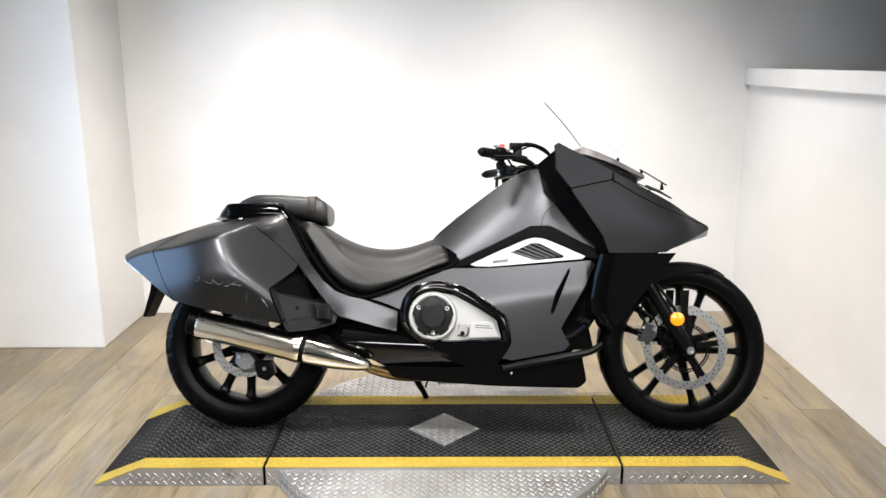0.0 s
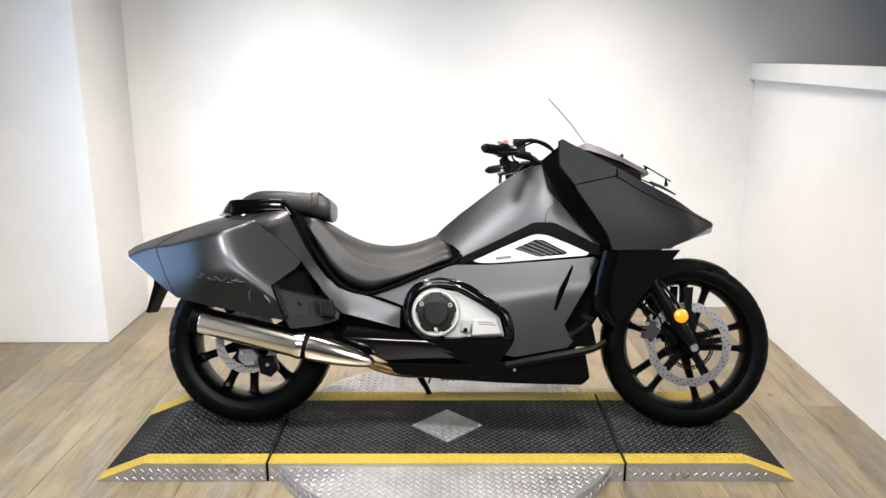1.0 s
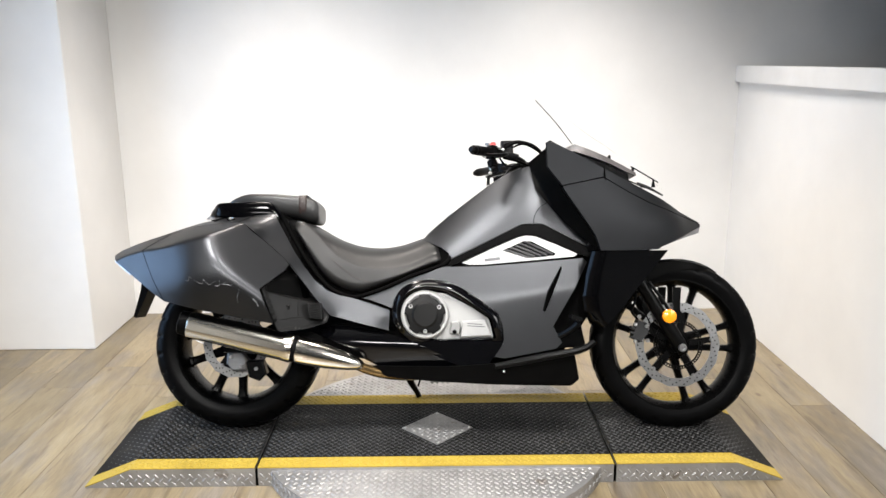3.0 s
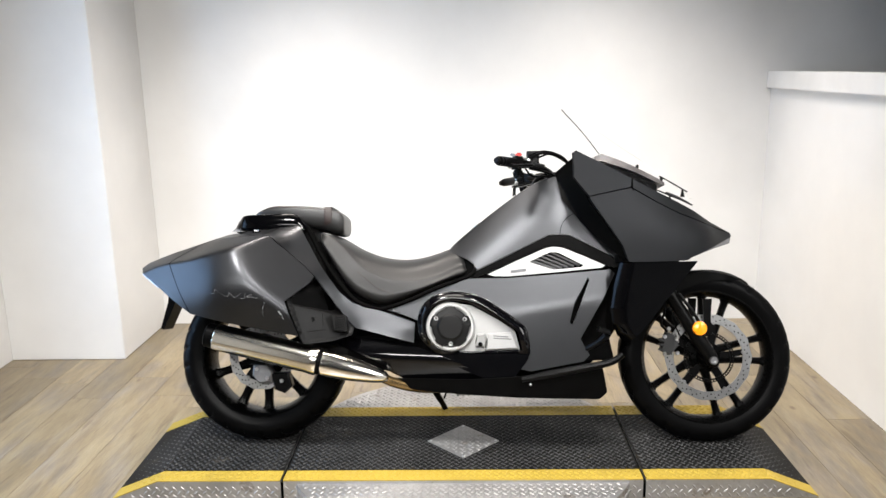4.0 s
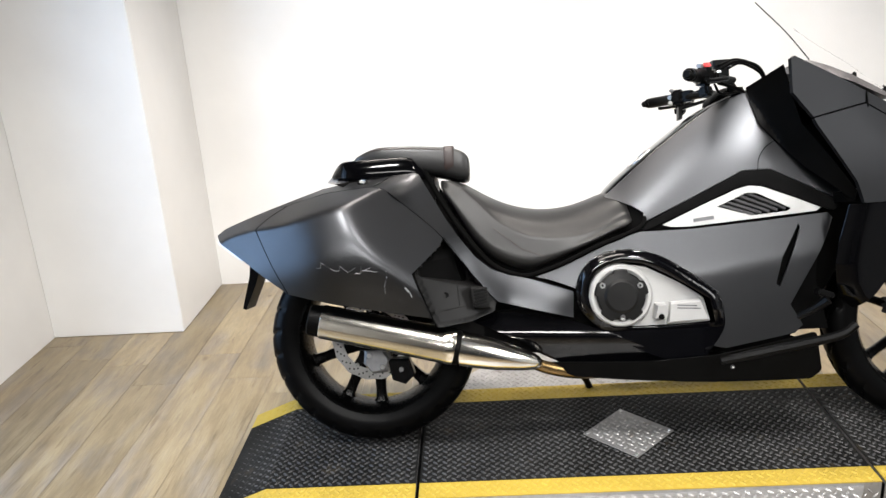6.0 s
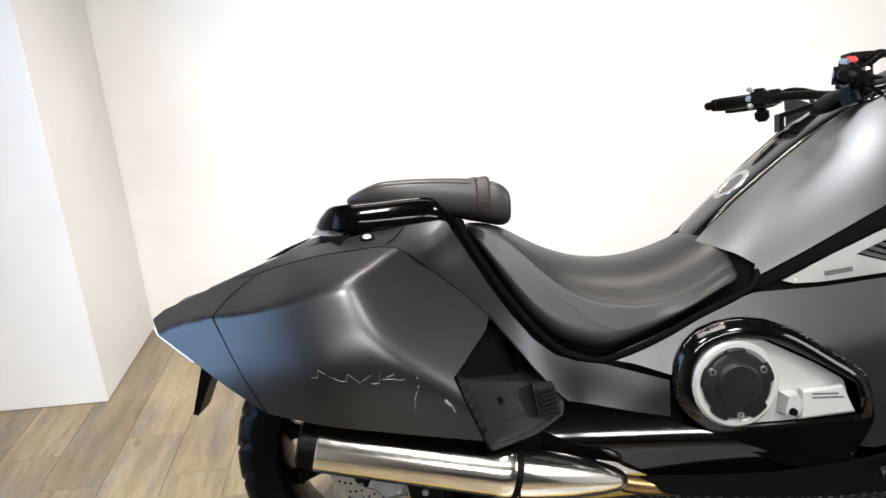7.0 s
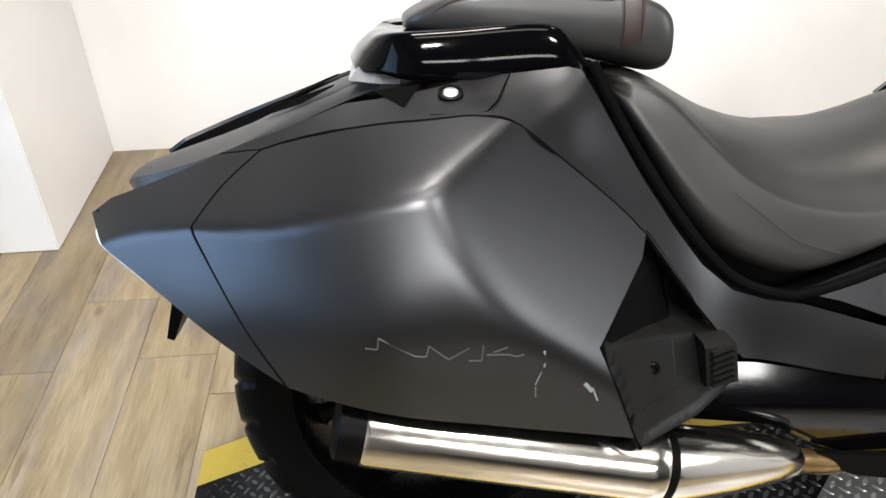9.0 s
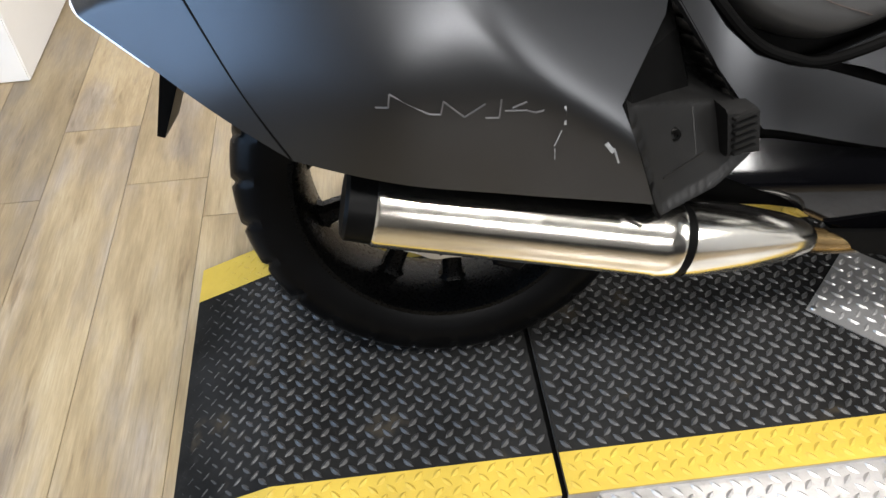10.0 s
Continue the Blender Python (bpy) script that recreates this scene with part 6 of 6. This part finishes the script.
# --- handlebar ---
bars = part("handlebar", tube([(0.886, -0.356, 0.996), (0.950, -0.256, 1.006), (1.035, -0.150, 1.006), (1.085, -0.070, 0.998), (1.100, 0.0, 0.992), (1.10, 0.080, 0.998), (1.07, 0.150, 1.010), (1.008, 0.252, 1.016), (0.942, 0.350, 1.018)], 0.0115, 12, 4), satin_black, bike, "black steel handlebar")
for s, tip, root in ((-1, (0.882, -0.362, 0.996), (0.942, -0.266, 1.004)), (1, (0.935, 0.360, 1.018), (1.000, 0.262, 1.016))):
    t0, t1 = Vector(tip), Vector(root)
    d = (t1 - t0).normalized()
    grip = part("grip", tube([t0, t0 + d * 0.004, t0 + d * 0.016, t0 + d * 0.018, t0 + d * 0.022, t1 - d * 0.004, t1], [0.013, 0.0165, 0.0165, 0.014, 0.0175, 0.0172, 0.020], 16, 1), rubber, bars, "black rubber grip")
    part("switch_box", boxed(t1 + d * 0.022, (0.044, 0.040, 0.050), pose(0, 0, 0, 0, 10, 50 * s).to_3x3(), 0.008), satin_black, bars, "black switch housing")
    part("switch_lower", boxed(t1 + d * 0.020 + Vector((0.004, 0, -0.040)), (0.030, 0.032, 0.030), pose(0, 0, 0, 0, -15, 50 * s).to_3x3(), 0.006), satin_black, bars)
    part("button", boxed(t1 + d * 0.012 + Vector((-0.020, 0, 0.004)), (0.012, 0.016, 0.014), pose(0, 0, 0, 0, 0, 50 * s).to_3x3(), 0.003), trim_silver, bars)
    part("lever", tube([t1 + d * 0.03 + Vector((0.04, 0, -0.008)), t1 + Vector((0.060, s * 0.03, -0.014)), t0 + Vector((0.055, 0, -0.018)), t0 + Vector((0.040, s * 0.012, -0.016))], 0.0055, 8, 4), satin_black, bars, "black lever")
    part("clamp", boxed(t1 + d * 0.055 + Vector((0.006, 0, 0.002)), (0.030, 0.036, 0.036), pose(0, 0, 0, 0, 0, 50 * s).to_3x3(), 0.005), trim_silver if s < 0 else satin_black, bars, "bar clamp")
for s, root in ((-1, Vector((0.942, -0.266, 1.004))), (1, Vector((1.000, 0.262, 1.016)))):
    part("switch_rocker", boxed(root + Vector((-0.004, s * 0.004, 0.027)), (0.020, 0.014, 0.010), pose(0, 0, 0, 0, 12, 50 * s).to_3x3(), 0.003), trim_silver, bars, "grey rocker switch")
    part("horn_button", lathe([(0.0001, -0.005), (0.006, -0.004), (0.008, 0.004)], root + Vector((-0.016, -0.022, -0.016)), 14), trim_silver, bars, "grey round button")
    part("lever_perch", boxed(root + Vector((0.042, -s * 0.030, -0.002)), (0.036, 0.030, 0.026), pose(0, 0, 0, 0, 0, 40 * s).to_3x3(), 0.005), satin_black, bars, "black lever perch")
    part("pivot_bolt", lathe([(0.0001, -0.004), (0.006, -0.003), (0.007, 0.003)], (0, 0, 0), 12), steel, bars).matrix_local = pose(*(root + Vector((0.052, -s * 0.020, 0.013))), -90, 0, 0)
    part("bar_weight", lathe([(0.0001, -0.008), (0.009, -0.008), (0.011, -0.005), (0.011, 0.006)], (0, 0, 0), 16), satin_black, bars).matrix_local = pose(*(Vector((0.878, -0.370, 0.9955)) if s < 0 else Vector((0.929, 0.370, 1.018))), 0, 0, -40 if s < 0 else 212)
for pts in (((0.985, -0.235, 0.985), (1.01, -0.20, 0.965), (1.06, -0.14, 0.972), (1.11, -0.08, 0.985)), ((1.03, -0.20, 1.03), (1.08, -0.17, 1.048), (1.14, -0.15, 1.02), (1.17, -0.14, 0.98))):
    part("cable", tube(pts, 0.0036, 8, 5), plastic_black, bars, "black control cable")
part("dash_frame", loft([[(0.955, y, 0.922), (0.957, y, 0.962), (1.050, y, 0.984), (1.100, y, 0.968), (1.092, y, 0.960), (1.048, y, 0.974), (0.968, y, 0.954), (0.967, y, 0.926)] for y in (0.035, 0.060)]), satin_black, bike, "black angular frame beside the handlebar", 25)
part("stop_switch", boxed((0.960, -0.253, 1.034), (0.022, 0.018, 0.014), None, 0.004), red, bars, "red stop switch")
part("brake_reservoir", loft([[(1.016 + dx * 0.021, -0.180 + dy * 0.021, z) for dx, dy in ((-1, -0.8), (-0.8, -1), (0.8, -1), (1, -0.8), (1, 0.8), (0.8, 1), (-0.8, 1), (-1, 0.8))] for z in (1.010, 1.040)] + [[(1.016 + dx * 0.0235, -0.180 + dy * 0.0235, z) for dx, dy in ((-1, -0.8), (-0.8, -1), (0.8, -1), (1, -0.8), (1, 0.8), (0.8, 1), (-0.8, 1), (-1, 0.8))] for z in (1.041, 1.056)]), satin_black, bars, "black brake fluid reservoir", 30)
for pts in (((0.99, -0.24, 1.02), (1.05, -0.22, 1.045), (1.12, -0.18, 1.035), (1.17, -0.12, 0.99)), ((1.0, -0.23, 1.035), (1.06, -0.19, 1.055), (1.13, -0.14, 1.04), (1.18, -0.09, 0.99)), ((1.0, -0.22, 0.99), (1.06, -0.16, 0.985), (1.12, -0.10, 0.97)), ((1.02, 0.27, 1.01), (1.08, 0.20, 1.03), (1.15, 0.12, 0.99))):
    part("cable", tube(pts, 0.0048, 8, 5), plastic_black, bars, "black control cable")
part("silver_lever_mount", tube([(1.00, -0.215, 1.002), (1.030, -0.195, 1.004), (1.055, -0.180, 1.002)], [0.010, 0.009, 0.008], 10, 3), caliper_grey, bars, "grey metal cable mount")
part("bar_riser", loft([[(1.06, -0.05, 0.93), (1.13, -0.05, 0.93), (1.13, 0.05, 0.93), (1.06, 0.05, 0.93)], [(1.075, -0.055, 1.0), (1.12, -0.055, 1.0), (1.12, 0.055, 1.0), (1.075, 0.055, 1.0)]]), satin_black, bike, "black bar riser", 20)
both("panel_joint", tube([(x, -tank(x, z) - 0.0004, z) for x, z in ((1.108, 0.752), (1.114, 0.785), (1.135, 0.815), (1.175, 0.838), (1.205, 0.845))], 0.0011, 5), deep_black, bike)


# ---- floor planks ----
floor = structure("floor", boxed(((X0 + X1) / 2, (Y0 + Y1) / 2, -0.06), (X1 - X0 + 0.2, Y1 - Y0 + 0.2, 0.1)), deep_black, "wood-look vinyl plank floor in mixed tan and grey tones", "floor")
PW, PL = (X1 - X0) / 22, 1.22
plank_mesh = None
rng = random.Random(5)
for col in range(22):
    py = Y0 - rng.random() * PL
    while py < Y1:
        lo, hi = max(py, Y0), min(py + PL, Y1)
        py += PL
        if hi - lo < 0.03:
            continue
        if plank_mesh is None:
            ob = part("plank", boxed((0, 0, -0.004), (PW - 0.0010, PL - 0.0012, 0.008), bevel=0.0005), wood, floor, "", 30)
            plank_mesh = ob.data
        else:
            ob = new("plank", plank_mesh)
            ob.parent = floor
        ob.location = (X0 + (col + 0.5) * PW, (lo + hi) / 2, 0)
        ob.scale = (1, (hi - lo) / PL, 1)
